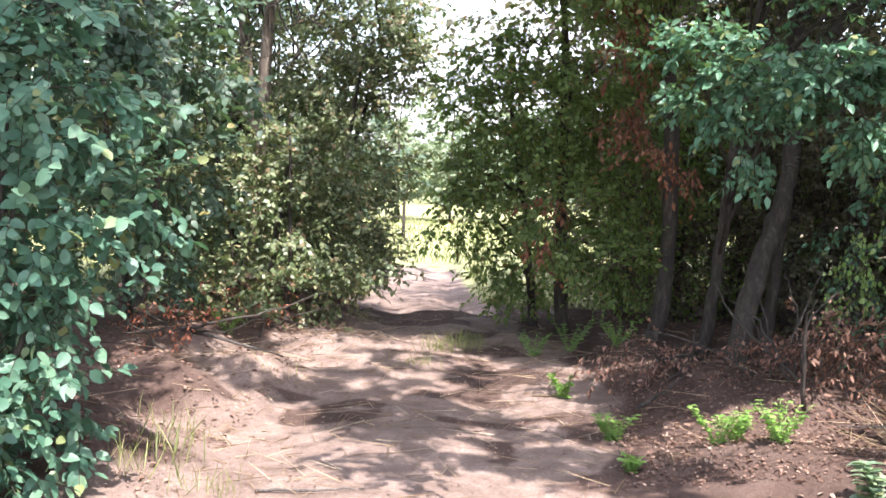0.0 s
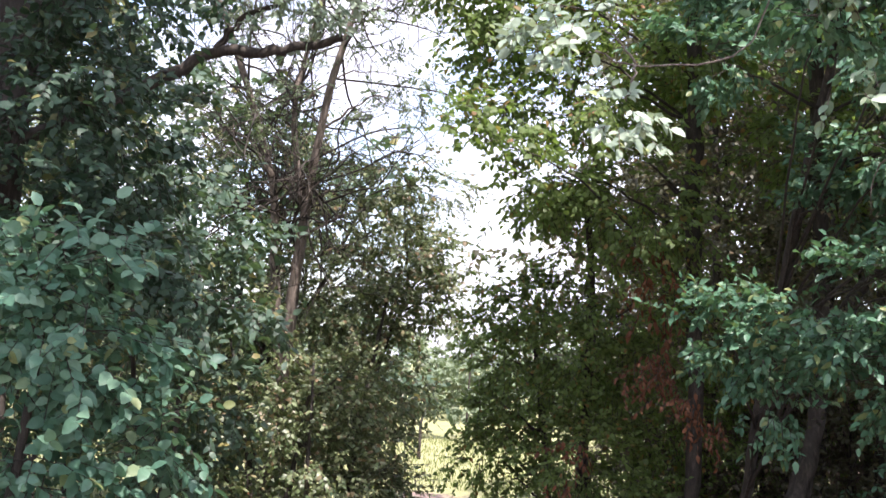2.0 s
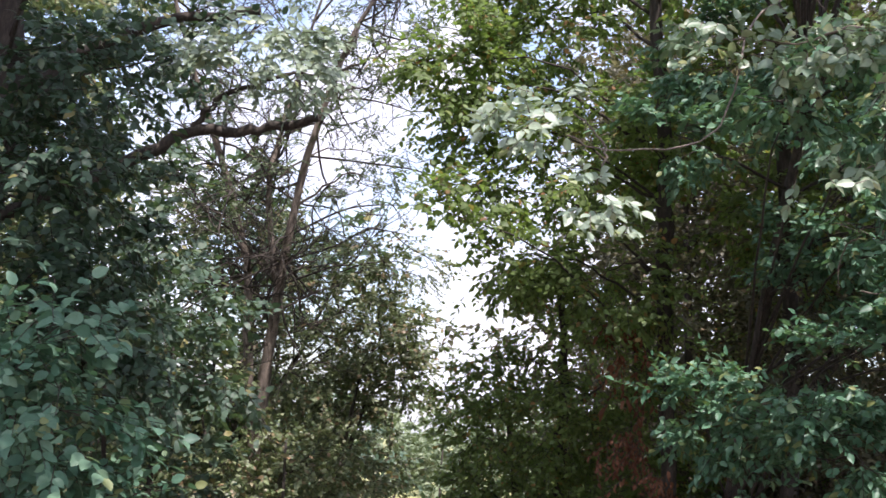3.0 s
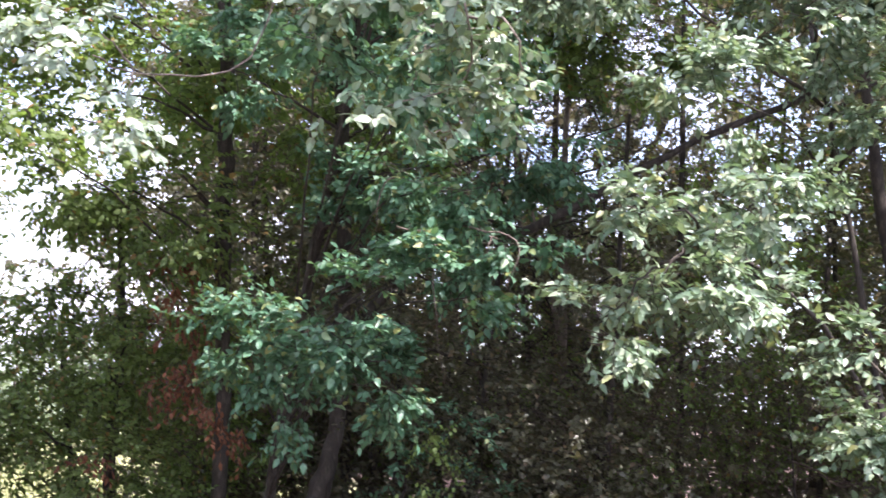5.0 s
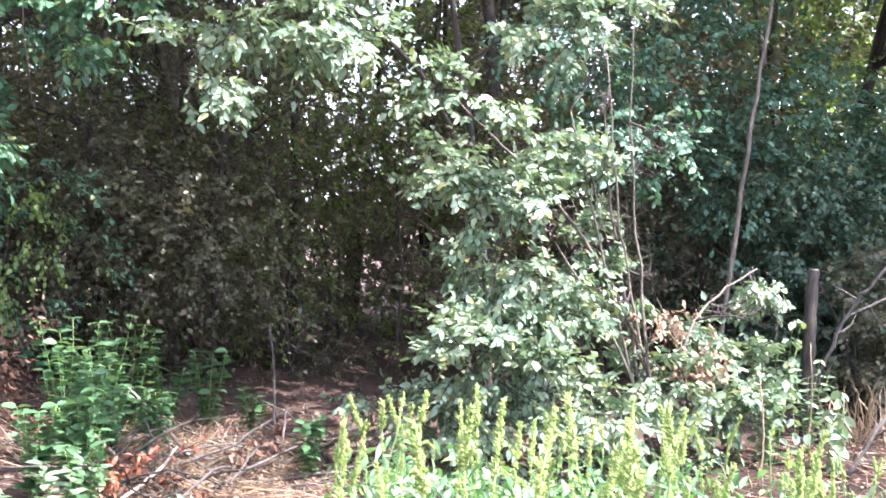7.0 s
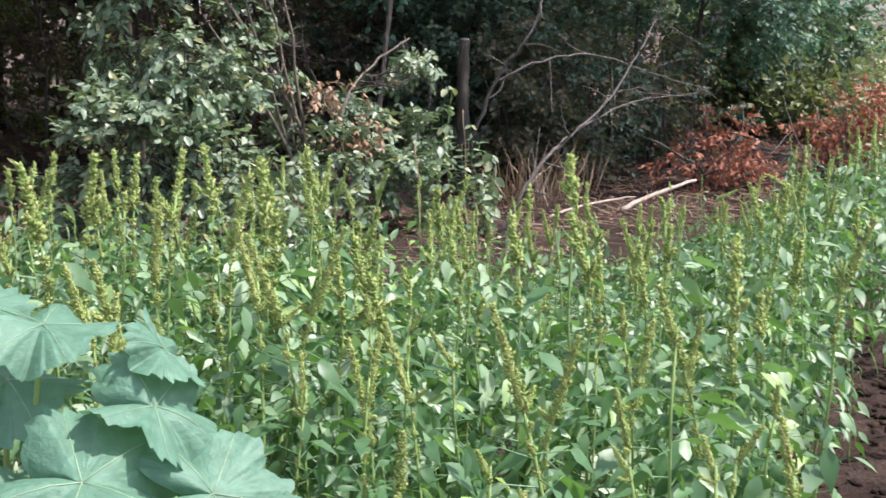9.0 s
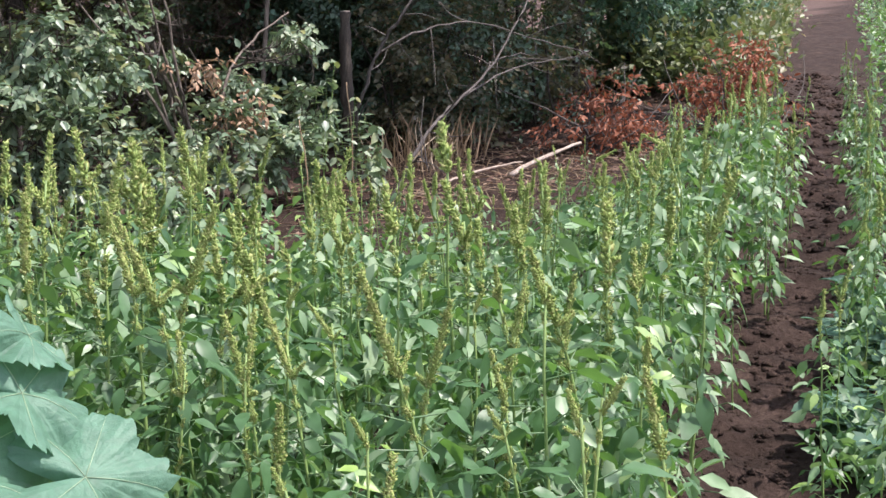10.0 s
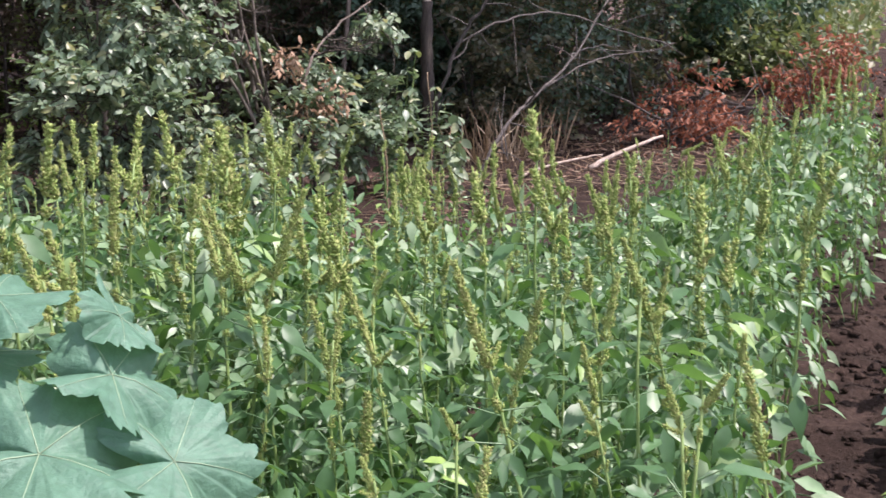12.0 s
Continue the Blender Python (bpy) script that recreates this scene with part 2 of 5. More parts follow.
        me.polygons.add(len(t))
        me.polygons.foreach_set("loop_start", np.arange(0, t.size, 3, dtype=np.int32))
        me.update(calc_edges=True)
        if not smooth:
            me.shade_flat()
        me.materials.append(mat)
        return me


def tube(soup, pts, radii, sides=8, rough=0.0, seed=0):
    """A closed limb along pts, its girth given at each of them."""
    pts = np.asarray(pts, float)
    radii = np.asarray(radii, float)
    n = len(pts)
    d = unit(np.gradient(pts, axis=0))
    ref = np.array((1.0, 0.3, 0.1)) if abs(d[0, 2]) > 0.6 else np.array((0.1, 0.2, 1.0))
    a = unit(np.cross(d, ref))
    b = np.cross(d, a)
    th = np.linspace(0, 2 * math.pi, sides, endpoint=False)
    rr = radii[:, None] * np.ones((n, sides))
    if rough:
        rr = rr * (1 + rough * 2 * value_noise(np.arange(n)[:, None] * 0.7 + seed, th[None, :] * 1.6, 1.3, seed))
    ring = pts[:, None] + rr[..., None] * (a[:, None] * np.cos(th)[None, :, None] + b[:, None] * np.sin(th)[None, :, None])
    verts = np.concatenate([ring.reshape(-1, 3), pts[:1], pts[-1:]])
    tris = []
    for i in range(n - 1):
        for j in range(sides):
            p, q = i * sides + j, i * sides + (j + 1) % sides
            tris += [(p, q, q + sides), (p, q + sides, p + sides)]
    for j in range(sides):
        tris += [(n * sides, (j + 1) % sides, j), (n * sides + 1, (n - 1) * sides + j, (n - 1) * sides + (j + 1) % sides)]
    soup.add(verts, tris)


def curve_through(pts, steps=6, wobble=0.0, rng=None):
    """A smooth line through a few points."""
    p = np.asarray(pts, float)
    ext = np.concatenate([2 * p[:1] - p[1:2], p, 2 * p[-1:] - p[-2:-1]])
    out = []
    for i in range(1, len(ext) - 2):
        a, b, c, d = ext[i - 1], ext[i], ext[i + 1], ext[i + 2]
        for t in np.linspace(0, 1, steps, endpoint=False):
            out.append(0.5 * (2 * b + (c - a) * t + (2 * a - 5 * b + 4 * c - d) * t * t + (3 * b - 3 * c + d - a) * t ** 3))
    out.append(p[-1])
    out = np.array(out)
    if wobble and rng is not None:
        out[1:-1] += rng.normal(0, wobble, out[1:-1].shape)
    return out


def rods(soup, a, b, ra, rb):
    """Many thin three-sided twigs from a to b."""
    a, b = np.asarray(a, float), np.asarray(b, float)
    d = unit(b - a)
    s = unit(np.cross(d, (0.31, 0.52, 0.8)))
    u = np.cross(d, s)
    th = np.array((0, 2.094, 4.189))
    off = s[:, None] * np.cos(th)[None, :, None] + u[:, None] * np.sin(th)[None, :, None]
    ra, rb = np.broadcast_to(ra, len(a))[:, None, None], np.broadcast_to(rb, len(a))[:, None, None]
    v = np.concatenate([a[:, None] + off * ra, b[:, None] + off * rb], axis=1)
    f = np.array([(0, 1, 4), (0, 4, 3), (1, 2, 5), (1, 5, 4), (2, 0, 3), (2, 3, 5)])
    soup.add(v, (np.arange(len(a)) * 6)[:, None, None] + f[None])


# leaf blades one long: along y, width in x, face up z
BLADE_FULL = (np.array([(0, 0, 0), (-.26, .22, .05), (0, .25, -.02), (.26, .22, .05), (-.29, .55, .03), (0, .58, -.05), (.29, .55, .03), (0, 1, -.16), (-.17, .82, -.04), (.17, .82, -.04)]),
              np.array([(0, 2, 1), (0, 3, 2), (1, 2, 4), (2, 5, 4), (2, 3, 5), (3, 6, 5), (4, 5, 8), (5, 7, 8), (5, 6, 9), (5, 9, 7)]))
BLADE_PLAIN = (np.array([(0, 0, 0), (-.29, .28, .06), (.29, .28, .06), (-.24, .66, .02), (.24, .66, .02), (0, 1, -.14)]),
               np.array([(0, 2, 1), (1, 2, 4), (1, 4, 3), (3, 4, 5)]))


def veined_blade():
    """A long-oval leaf, creased along the midrib, puckered between the side veins, its tip hanging."""
    v, f = [(0, 0, 0)], []
    for i, (y, w) in enumerate(((.10, .10), (.26, .22), (.42, .235), (.62, .165), (.80, .085), (.92, .035))):
        for u in (-1, -.5, 0, .5, 1):
            v.append((u * w * (1.0 if u < 0 else .93), y - .05 * abs(u), .13 * w * abs(u) - .24 * y * y + (.016 if (i + (u > 0)) % 2 else -.016) * abs(u) * (w > .1)))
    v.append((0, 1, -.27))
    for j in range(4):
        f.append((0, 2 + j, 1 + j))
    for i in range(5):
        for j in range(4):
            a = 1 + 5 * i + j
            f += [(a, a + 1, a + 6), (a, a + 6, a + 5)]
    for j in range(4):
        f.append((26 + j, 27 + j, 31))
    return np.array(v, float), np.array(f)


BLADE_WEED = veined_blade()
BLADE_WEED_PLAIN = (np.array([(0, 0, 0), (-.2, .24, .01), (0, .26, -.02), (.19, .24, .02), (-.21, .48, -.03), (0, .5, -.06), (.2, .48, -.04), (-.09, .78, -.13), (.08, .78, -.14), (0, 1, -.27)]),
                    np.array([(0, 2, 1), (0, 3, 2), (1, 2, 5), (1, 5, 4), (2, 3, 6), (2, 6, 5), (4, 5, 7), (5, 6, 8), (5, 8, 7), (7, 8, 9)]))
BLADE_FOLD = (np.array([(0, 0, 0), (-.28, .33, .07), (0, .4, -.03), (.28, .33, .05), (0, 1, -.17), (-.2, .72, .0), (.2, .72, -.02)]),
              np.array([(0, 2, 1), (0, 3, 2), (1, 2, 5), (2, 4, 5), (2, 6, 4), (2, 3, 6)]))
BLADE_FAR = (np.array([(0, 0, 0), (-.34, .5, .1), (.34, .5, .1), (0, 1, -.1)]), np.array([(0, 2, 3), (0, 3, 1)]))


def blades(soup, p, d, nrm, size, blade=BLADE_PLAIN, width=1.0):
    """Leaf blades at p, pointing along d, their faces towards nrm."""
    T, F = blade
    x = unit(np.cross(d, nrm))
    z = np.cross(x, d)
    size = np.broadcast_to(size, len(p))[:, None, None]
    v = p[:, None] + size * (T[None, :, 0, None] * width * x[:, None] + T[None, :, 1, None] * d[:, None] + T[None, :, 2, None] * z[:, None])
    soup.add(v, (np.arange(len(p)) * len(T))[:, None, None] + F[None])


def sprays(crown, twigs, rng, p, d, k, length, size, blade=BLADE_PLAIN, droop=0.45, up=0.7, twig_r=0.0025, width=0.98, flat=0.5):
    """Leafy shoots: a twig from p along d with k leaves set left and right on it."""
    n = len(p)
    ln = length * rng.uniform(0.6, 1.3, n)[:, None]
    tip = p + d * ln + np.array((0, 0, -1.0)) * ln * droop * 0.4
    if twigs is not None and twig_r > 0:
        rods(twigs, p, tip, twig_r, twig_r * 0.5)
    s = (np.arange(k) + 0.6) / k
    pos = p[:, None] + (tip - p)[:, None] * s[None, :, None]
    side = unit(np.cross(d, (0, 0, 1.0)) + 1e-6)
    sign = np.where(np.arange(k) % 2 == 0, 1.0, -1.0)
    ld = d[:, None] * 0.55 + side[:, None] * sign[None, :, None] * 0.85 + rng.normal(0, 0.33, (n, k, 3))
    ld[..., 2] -= droop * rng.uniform(0.2, 1.6, (n, k))
    ld[:, -1] = d * 1.0 + rng.normal(0, 0.25, (n, 3))
    nm = np.array((0, 0, up * 0.7)) + 0.4 * np.array(SUN) + 0.55 * d[:, None] * np.array((1, 1, 0.3)) + rng.normal(0, flat, (n, k, 3))
    sz = size * rng.uniform(0.6, 1.25, (n, k))
    blades(crown, pos.reshape(-1, 3), unit(ld.reshape(-1, 3)), unit(nm.reshape(-1, 3)), sz.ravel(), blade, width)


def mass_points(rng, c, r, n, shell=0.45, out=0.8, down=0.1, tuft=6, tight=0.075):
    """Places and directions of shoots in a leaf mass: they stand in flat tufts with gaps between."""
    m = max(3, n // tuft)
    u = unit(rng.normal(0, 1, (m, 3)))
    rad = shell + (1 - shell) * rng.random(m) ** 0.7
    lump = 1 + 0.35 * np.sin(u[:, 0] * 5 + c[0] * 3) * np.sin(u[:, 1] * 4 + c[1] * 5 + u[:, 2] * 3)
    hub = np.asarray(c) + u * np.asarray(r) * (rad * lump)[:, None]
    pick = rng.integers(0, m, n)
    p = hub[pick] + rng.normal(0, tight, (n, 3)) * np.array((1, 1, 0.45))
    d = out * u[pick] + rng.normal(0, 0.6, (n, 3)) * np.array((1, 1, 0.6))
    d[:, 2] -= down
    return p, unit(d)


def thing(name, base, label, category, group="", kind=""):
    return tagged(place(new(name), base), label, category, group, kind)


def place(ob, base):
    ob.location = base
    return ob


def part(name, soup, mat, parent, label="", kind="", smooth=True):
    """Links what the soup holds as one mesh under a thing or a part."""
    base = np.array(parent.location) if parent.parent is None else np.array(parent.parent.location)
    ob = new(name, soup.mesh(name, mat, base, smooth))
    ob.parent = parent
    return tagged(ob, label, kind=kind)


# ---- ground ----
def smooth_step(a, b, x):
    t = np.clip((np.asarray(x, float) - a) / (b - a), 0, 1)
    return t * t * (3 - 2 * t)


def road_middle(y):
    return np.interp(y, (-5, 3, 5.5, 7, 8.5, 10, 11, 14, 20), (0.2, 0.0, -0.05, -0.2, -0.25, -0.2, -0.3, -0.75, -1.6))


def road_half(y):
    return np.interp(y, (-5, 3, 5.5, 7, 8.5, 10, 11, 14, 20), (1.5, 1.35, 1.25, 1.2, 1.05, 0.85, 0.8, 0.72, 0.9))


def strip_side(x, y):
    """Signed distance across the bare strip beside the weeds, whose middle runs along x."""
    mid = np.interp(x, (-2, 2, 4.0, 5.6, 11.5, 22, 40), (-0.9, -0.25, 0.49, 1.0, 3.25, 7.4, 14.0))
    return (np.asarray(y) - mid)


def ground_z(x, y):
    x, y = np.asarray(x, float), np.asarray(y, float)
    off = (x - road_middle(y)) / road_half(y)
    inside = 1 - smooth_step(0.85, 1.25, np.abs(off))
    z = 0.05 * value_noise(x, y, 0.9, 1) + 0.035 * value_noise(x, y, 2.7, 2) + 0.02 * value_noise(x, y, 7.0, 3)
    z = z * (1 - 0.35 * inside) + (0.022 - 0.008 * inside) * value_noise(x, y, 13.0, 4) + 0.035 * (1 - inside) * value_noise(x, y, 4.6, 9)
    rut = np.exp(-((np.abs(off) - 0.5) / 0.2) ** 2)
    z -= 0.045 * rut * inside
    left = smooth_step(-0.95, -1.3, off) * smooth_step(14, 11, y) * smooth_step(2, 4.5, y)
    z += 0.16 * left * (1 + 0.9 * value_noise(x, y, 1.6, 7))
    right = smooth_step(1.15, 1.6, off) * smooth_step(13, 10, y) * smooth_step(4.2, 5.2, y) * smooth_step(3.6, 2.4, x)
    z += 0.10 * right * (1 + 1.2 * value_noise(x, y, 1.9, 8))
    for mx, my, mr, mh in ((-1.2, 6.15, 0.24, 0.17), (-1.42, 6.22, 0.22, 0.12), (-1.5, 6.5, 0.22, 0.2), (-1.02, 6.45, 0.16, 0.1), (-1.15, 7.1, 0.32, 0.19), (-0.95, 8.6, 0.5, 0.15), (-1.35, 5.2, 0.3, 0.14), (-1.6, 7.6, .4, .12), (-1.15, 9.7, .35, .12), (1.65, 5.6, 0.35, 0.08), (1.75, 7.05, .45, .17), (1.35, 7.45, .32, .12), (2.25, 6.75, .5, .14), (0.15, 10.3, 0.9, 0.07)):
        z += mh * np.exp(-((x - mx) ** 2 + (y - my) ** 2) / mr ** 2)
    z -= 0.28 * smooth_step(10.6, 13, y) * smooth_step(4, 1.5, x)
    z -= 0.9 * smooth_step(16, 60, y)
    s = strip_side(x, y)
    z -= 0.03 * np.exp(-(s / 0.22) ** 2) * smooth_step(2, 3, x)
    z += (0.045 * value_noise(x, y, 6.0, 5) + 0.03 * value_noise(x, y, 14.0, 6)) * np.exp(-(s / 0.45) ** 2) * smooth_step(2, 3, x)
    return z


def spread(lo, hi, step, far, grow=1.22):
    mid = list(np.arange(lo, hi + step, step))
    a, b = [], []
    v, s = lo, step
    while v > -far:
        s *= grow
        v -= s
        a.append(v)
    v, s = mid[-1], step
    while v < far:
        s *= grow
        v += s
        b.append(v)
    return np.array(a[::-1] + mid + b)


def build_ground():
    xs, ys = spread(-3.2, 9.0, 0.072, 900), spread(-1.0, 13.5, 0.072, 900)
    X, Y = np.meshgrid(xs, ys)
    Z = ground_z(X, Y)
    nx, ny = len(xs), len(ys)
    i = (np.arange(ny - 1)[:, None] * nx + np.arange(nx - 1)[None]).ravel()
    t = np.concatenate([np.stack([i, i + 1, i + nx + 1], 1), np.stack([i, i + nx + 1, i + nx], 1)])
    me = Soup().add(np.stack([X, Y, Z], -1).reshape(-1, 3), t).mesh("ground", ground_material())
    off = np.abs((X - road_middle(Y)) / road_half(Y))
    turf = np.maximum(smooth_step(13.2, 15.5, Y) * smooth_step(0.6, 1.1, off + 0.02 * (Y - 14)) * smooth_step(9, 3, X), 0)
    turf = np.maximum(turf, smooth_step(17.5, 19.5, Y) * smooth_step(9, 3, X))
    edge = 0.55 * value_noise(X, Y, 1.1, 23) + 0.4 * value_noise(X, Y, 3.1, 24)
    mould = smooth_step(0.8, 1.2, off + edge) * (1 - turf)
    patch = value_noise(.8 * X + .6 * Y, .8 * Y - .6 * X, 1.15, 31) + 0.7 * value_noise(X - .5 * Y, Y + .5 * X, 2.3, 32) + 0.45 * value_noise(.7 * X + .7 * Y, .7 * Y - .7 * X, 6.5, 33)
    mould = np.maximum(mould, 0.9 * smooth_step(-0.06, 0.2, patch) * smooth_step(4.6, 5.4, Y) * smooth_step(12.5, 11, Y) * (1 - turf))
    mould = mould * smooth_step(0.5, 2.2, np.where(X > 0, Y, 3))
    wob = 0.9 * value_noise(X, Y, 0.7, 21) + 0.5 * value_noise(X, Y, 1.9, 22)
    dark = smooth_step(1.6, 2.6, X + wob) * smooth_step(4.6, 3.2, Y + wob - 0.3 * np.maximum(X - 4, 0))
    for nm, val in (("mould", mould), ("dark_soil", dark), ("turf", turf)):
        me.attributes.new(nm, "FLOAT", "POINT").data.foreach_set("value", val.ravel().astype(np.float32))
    return tagged(new("ground", me), "dusty pinkish dirt track with ruts, leaf mould beneath trees and dry turf beyond", "ground", kind="structure")


ground = build_ground()


# ---- trees and shrubs ----
def on_ground(x, y):
    return (x, y, float(ground_z(x, y)))


def limb_to(target, spine, rng, r0, r1, parent, bark, sag=0.12):
    """A limb from the nearest fitting place on the trunk to target, as a part."""
    spine = np.asarray(spine)
    target = np.asarray(target, float)
    reach = np.linalg.norm(spine[:, :2] - target[:2], axis=1) * 0.35 + np.abs(spine[:, 2] - (target[2] - 0.35 * np.linalg.norm(spine[:, :2] - target[:2], axis=1)))
    a = spine[int(np.argmin(reach)), :3]
    mid = (a + target) / 2 + np.array((0, 0, sag * np.linalg.norm(target - a))) + rng.normal(0, 0.05, 3)
    pts = curve_through([a, mid, target], 5, 0.012, rng)
    s = Soup()
    tube(s, pts, np.linspace(r0, r1, len(pts)), 6)
    part("limb", s, bark, parent)


def tree(name, label, trunks, masses, leaf, seed, bark=BARK, size=0.072, k=10, length=0.24, dens=520, blade=BLADE_PLAIN, shell=0.4,
         droop=0.45, flatten=0.8, category="tree", width=0.98, limbs=True, bare=0, group="", flat=0.5, tight=0.075, bare_reach=1.0, bare_low=1.8, twig=BARK):
    """A tree or shrub: trunks as rows of (x, y, z, girth radius), leaf masses as (x, y, z, radius)."""
    rng = np.random.default_rng(seed)
    x, y = trunks[0][0][:2]
    root = thing(name, on_ground(x, y), label, category, group)
    spines = []
    for tr in trunks:
        tr = np.asarray(tr, float)
        tr[0, 2] -= 0.04 if tr[0, 2] < 0.1 else 0.0
        if tr[0, 2] < 0.1:
            tr[0, 2] = float(ground_z(tr[0, 0], tr[0, 1])) - 0.05
        line = curve_through(tr[:, :3], 5, 0.006, rng)
        rad = np.interp(np.linspace(0, 1, len(line)), np.linspace(0, 1, len(tr)), tr[:, 3])
        rad[0] *= 1.35 if tr[0, 2] < 0.1 else 1.0
        s = Soup()
        tube(s, line, rad, 10 if tr[0, 3] > 0.05 else 7, 0.16, seed % 97)
        part("trunk" if tr[0, 3] > 0.045 else "stem", s, bark, root)
        spines.append(line)
    spine = np.concatenate(spines)
    crown, twigs = Soup(), Soup()
    for mx, my, mz, mr in masses:
        c = np.array((mx, my, mz))
        if limbs:
            limb_to(c, spine, rng, 0.008 + 0.012 * mr, 0.003, root, bark)
        high = mz > 4.7 and math.hypot(mx - .9, my + .7) < 8.5 or mz > 5.9
        n = max(6, int(dens * mr * mr * (.52 if high else 1)))
        p, d = mass_points(rng, c, (mr, mr, mr * flatten), n, shell, tight=tight, tuft=12 if tight < .065 else 6 if tight < .15 else 2)
        keep = p[:, 2] > 0.06
        p, d = p[keep], d[keep]
        sprays(crown, twigs, rng, p, d, k, length, size * (1.5 if high else 1), BLADE_FAR if high else blade, droop, width=width, flat=flat, twig_r=0.0 if high or blade is BLADE_FAR and not bare else 0.0025)
        m = p[:: max(1, len(p) // 9)]
        rods(twigs, c + (m - c) * rng.uniform(.1, .5, (len(m), 1)) + rng.normal(0, .06, m.shape), m, 0.0035, 0.0015)

    def ramify(a, way, ln, r, level):
        q = curve_through([a, a + way * ln * .35 + rng.normal(0, .05 * ln, 3), a + way * ln * .7 + rng.normal(0, .07 * ln, 3), a + way * ln + np.array((0, 0, rng.normal(0, .12 * ln)))], 3 if level == 0 else 2)
        tube(twigs, q, np.linspace(r, r * .35, len(q)), 4 if level == 0 else 3)
        if level < 2:
            for f in np.linspace(.3, .95, 5 if level == 0 else 4):
                ramify(q[int(f * (len(q) - 1))], unit(way * .7 + rng.normal(0, .6, 3)), ln * rng.uniform(.3, .55), r * .5, level + 1)
    for _ in range(bare):
        a = spine[rng.integers(len(spine) // 5, len(spine))]
        if a[2] > bare_low:
            ramify(a, unit(rng.normal(0, 1, 3) + np.array((.25, -.1, .2))), rng.uniform(.5, 1.5) * bare_reach, .012 * bare_reach ** .5, 0)
    if twigs.count:
        part("branchwork", twigs, twig, root, kind="stuff")
    if crown.count:
        part("crown", crown, leaf, root, kind="stuff")
    return root


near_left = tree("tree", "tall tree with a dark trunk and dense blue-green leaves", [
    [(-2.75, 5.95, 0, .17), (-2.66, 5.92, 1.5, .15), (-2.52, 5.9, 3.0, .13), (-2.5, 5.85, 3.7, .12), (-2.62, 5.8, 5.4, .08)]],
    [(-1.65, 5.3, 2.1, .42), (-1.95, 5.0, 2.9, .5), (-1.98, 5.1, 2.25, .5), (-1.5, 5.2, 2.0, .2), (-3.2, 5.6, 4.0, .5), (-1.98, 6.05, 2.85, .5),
     # Masses from z 4.8 up: unseen, added to shade the foliage below
     (-2.6, 4.6, 2.4, .6), (-1.55, 5.95, 3.75, .26), (-2.2, 6.5, 3.7, .45), (-1.6, 4.4, 4.9, .65), (-.75, 3.9, 5.0, .5), (-1.2, 4.1, 5.5, .6), (-2.3, 4.8, 5.4, .8), (-1.5, 3.8, 6.2, .9), (-2.3, 3.8, 6.2, .9), (-1.9, 4.6, 6.4, .8), (-2.9, 4.6, 6.2, .9), (-1.75, 5.0, 3.35, .34), (-.7, 2.8, 4.8, .42), (-.3, 2.5, 5.2, .36)], LEAF_DARK_SHADED, 11, dens=800, size=.06)
for line, r0, r1 in (([(-2.55, 5.9, 2.7), (-1.8, 6.0, 3.12), (-1.43, 6.03, 3.33), (-1.04, 6.08, 3.38), (-0.72, 6.1, 3.47)], .042, .024),
                     ([(-2.5, 5.86, 3.3), (-2.1, 5.9, 3.7), (-1.6, 5.9, 3.93), (-1.05, 5.85, 4.0)], .045, .024),
                     ([(-1.43, 6.03, 3.33), (-1.25, 6.0, 3.55), (-0.9, 6.0, 3.68), (-0.65, 6.02, 3.72)], .02, .006)):
    s = Soup()
    q = curve_through(line, 6, 0.01, np.random.default_rng(5))
    tube(s, q, np.linspace(r0, r1, len(q)), 9, 0.2, 4)
    part("limb", s, BARK, near_left, "thick dark broken limb")
s, w = Soup(), Soup()
rg = np.random.default_rng(12)
p, d = mass_points(rg, (-1.0, 5.8, 3.74), (0.5, 0.25, 0.2), 110, 0.2)
d = unit(d + np.array((0.1, -0.8, -0.1)))
sprays(s, w, rg, p, d, 9, 0.2, 0.058, BLADE_FOLD, 0.3, up=-.2, flat=.35)
part("leaf_spray", s, LEAF_SPRAY, near_left, "leaves along a limb, coloured pale as if sunlit", kind="stuff")
part("branchwork", w, BARK, near_left, kind="stuff")

tree("shrub", "dense broad-leaved shrub with blue-green leaves beside the track", [
    [(-1.75, 4.3, 0, .03), (-1.6, 4.3, .8, .024), (-1.5, 4.3, 1.7, .014)], [(-1.85, 4.5, 0, .03), (-2.0, 4.6, 1.0, .022), (-1.9, 4.7, 2.0, .012)], [(-1.7, 4.1, 0, .025), (-1.45, 4.1, .5, .018), (-1.3, 4.2, 1.0, .01)]],
    [(-1.47, 4.25, 1.75, .4), (-1.45, 4.2, 1.15, .4), (-1.2, 4.67, 1.32, .2), (-1.45, 4.2, .66, .32), (-1.42, 4.6, .88, .22), (-1.45, 3.95, .3, .24),
     (-1.55, 4.5, .36, .18), (-1.9, 4.4, 1.5, .5), (-1.85, 4.4, .8, .5), (-1.32, 4.3, 2.1, .2), (-1.75, 4.0, .4, .4)], LEAF_TEAL, 13, category="shrub", blade=BLADE_FULL, dens=650, size=0.066, width=1.1)
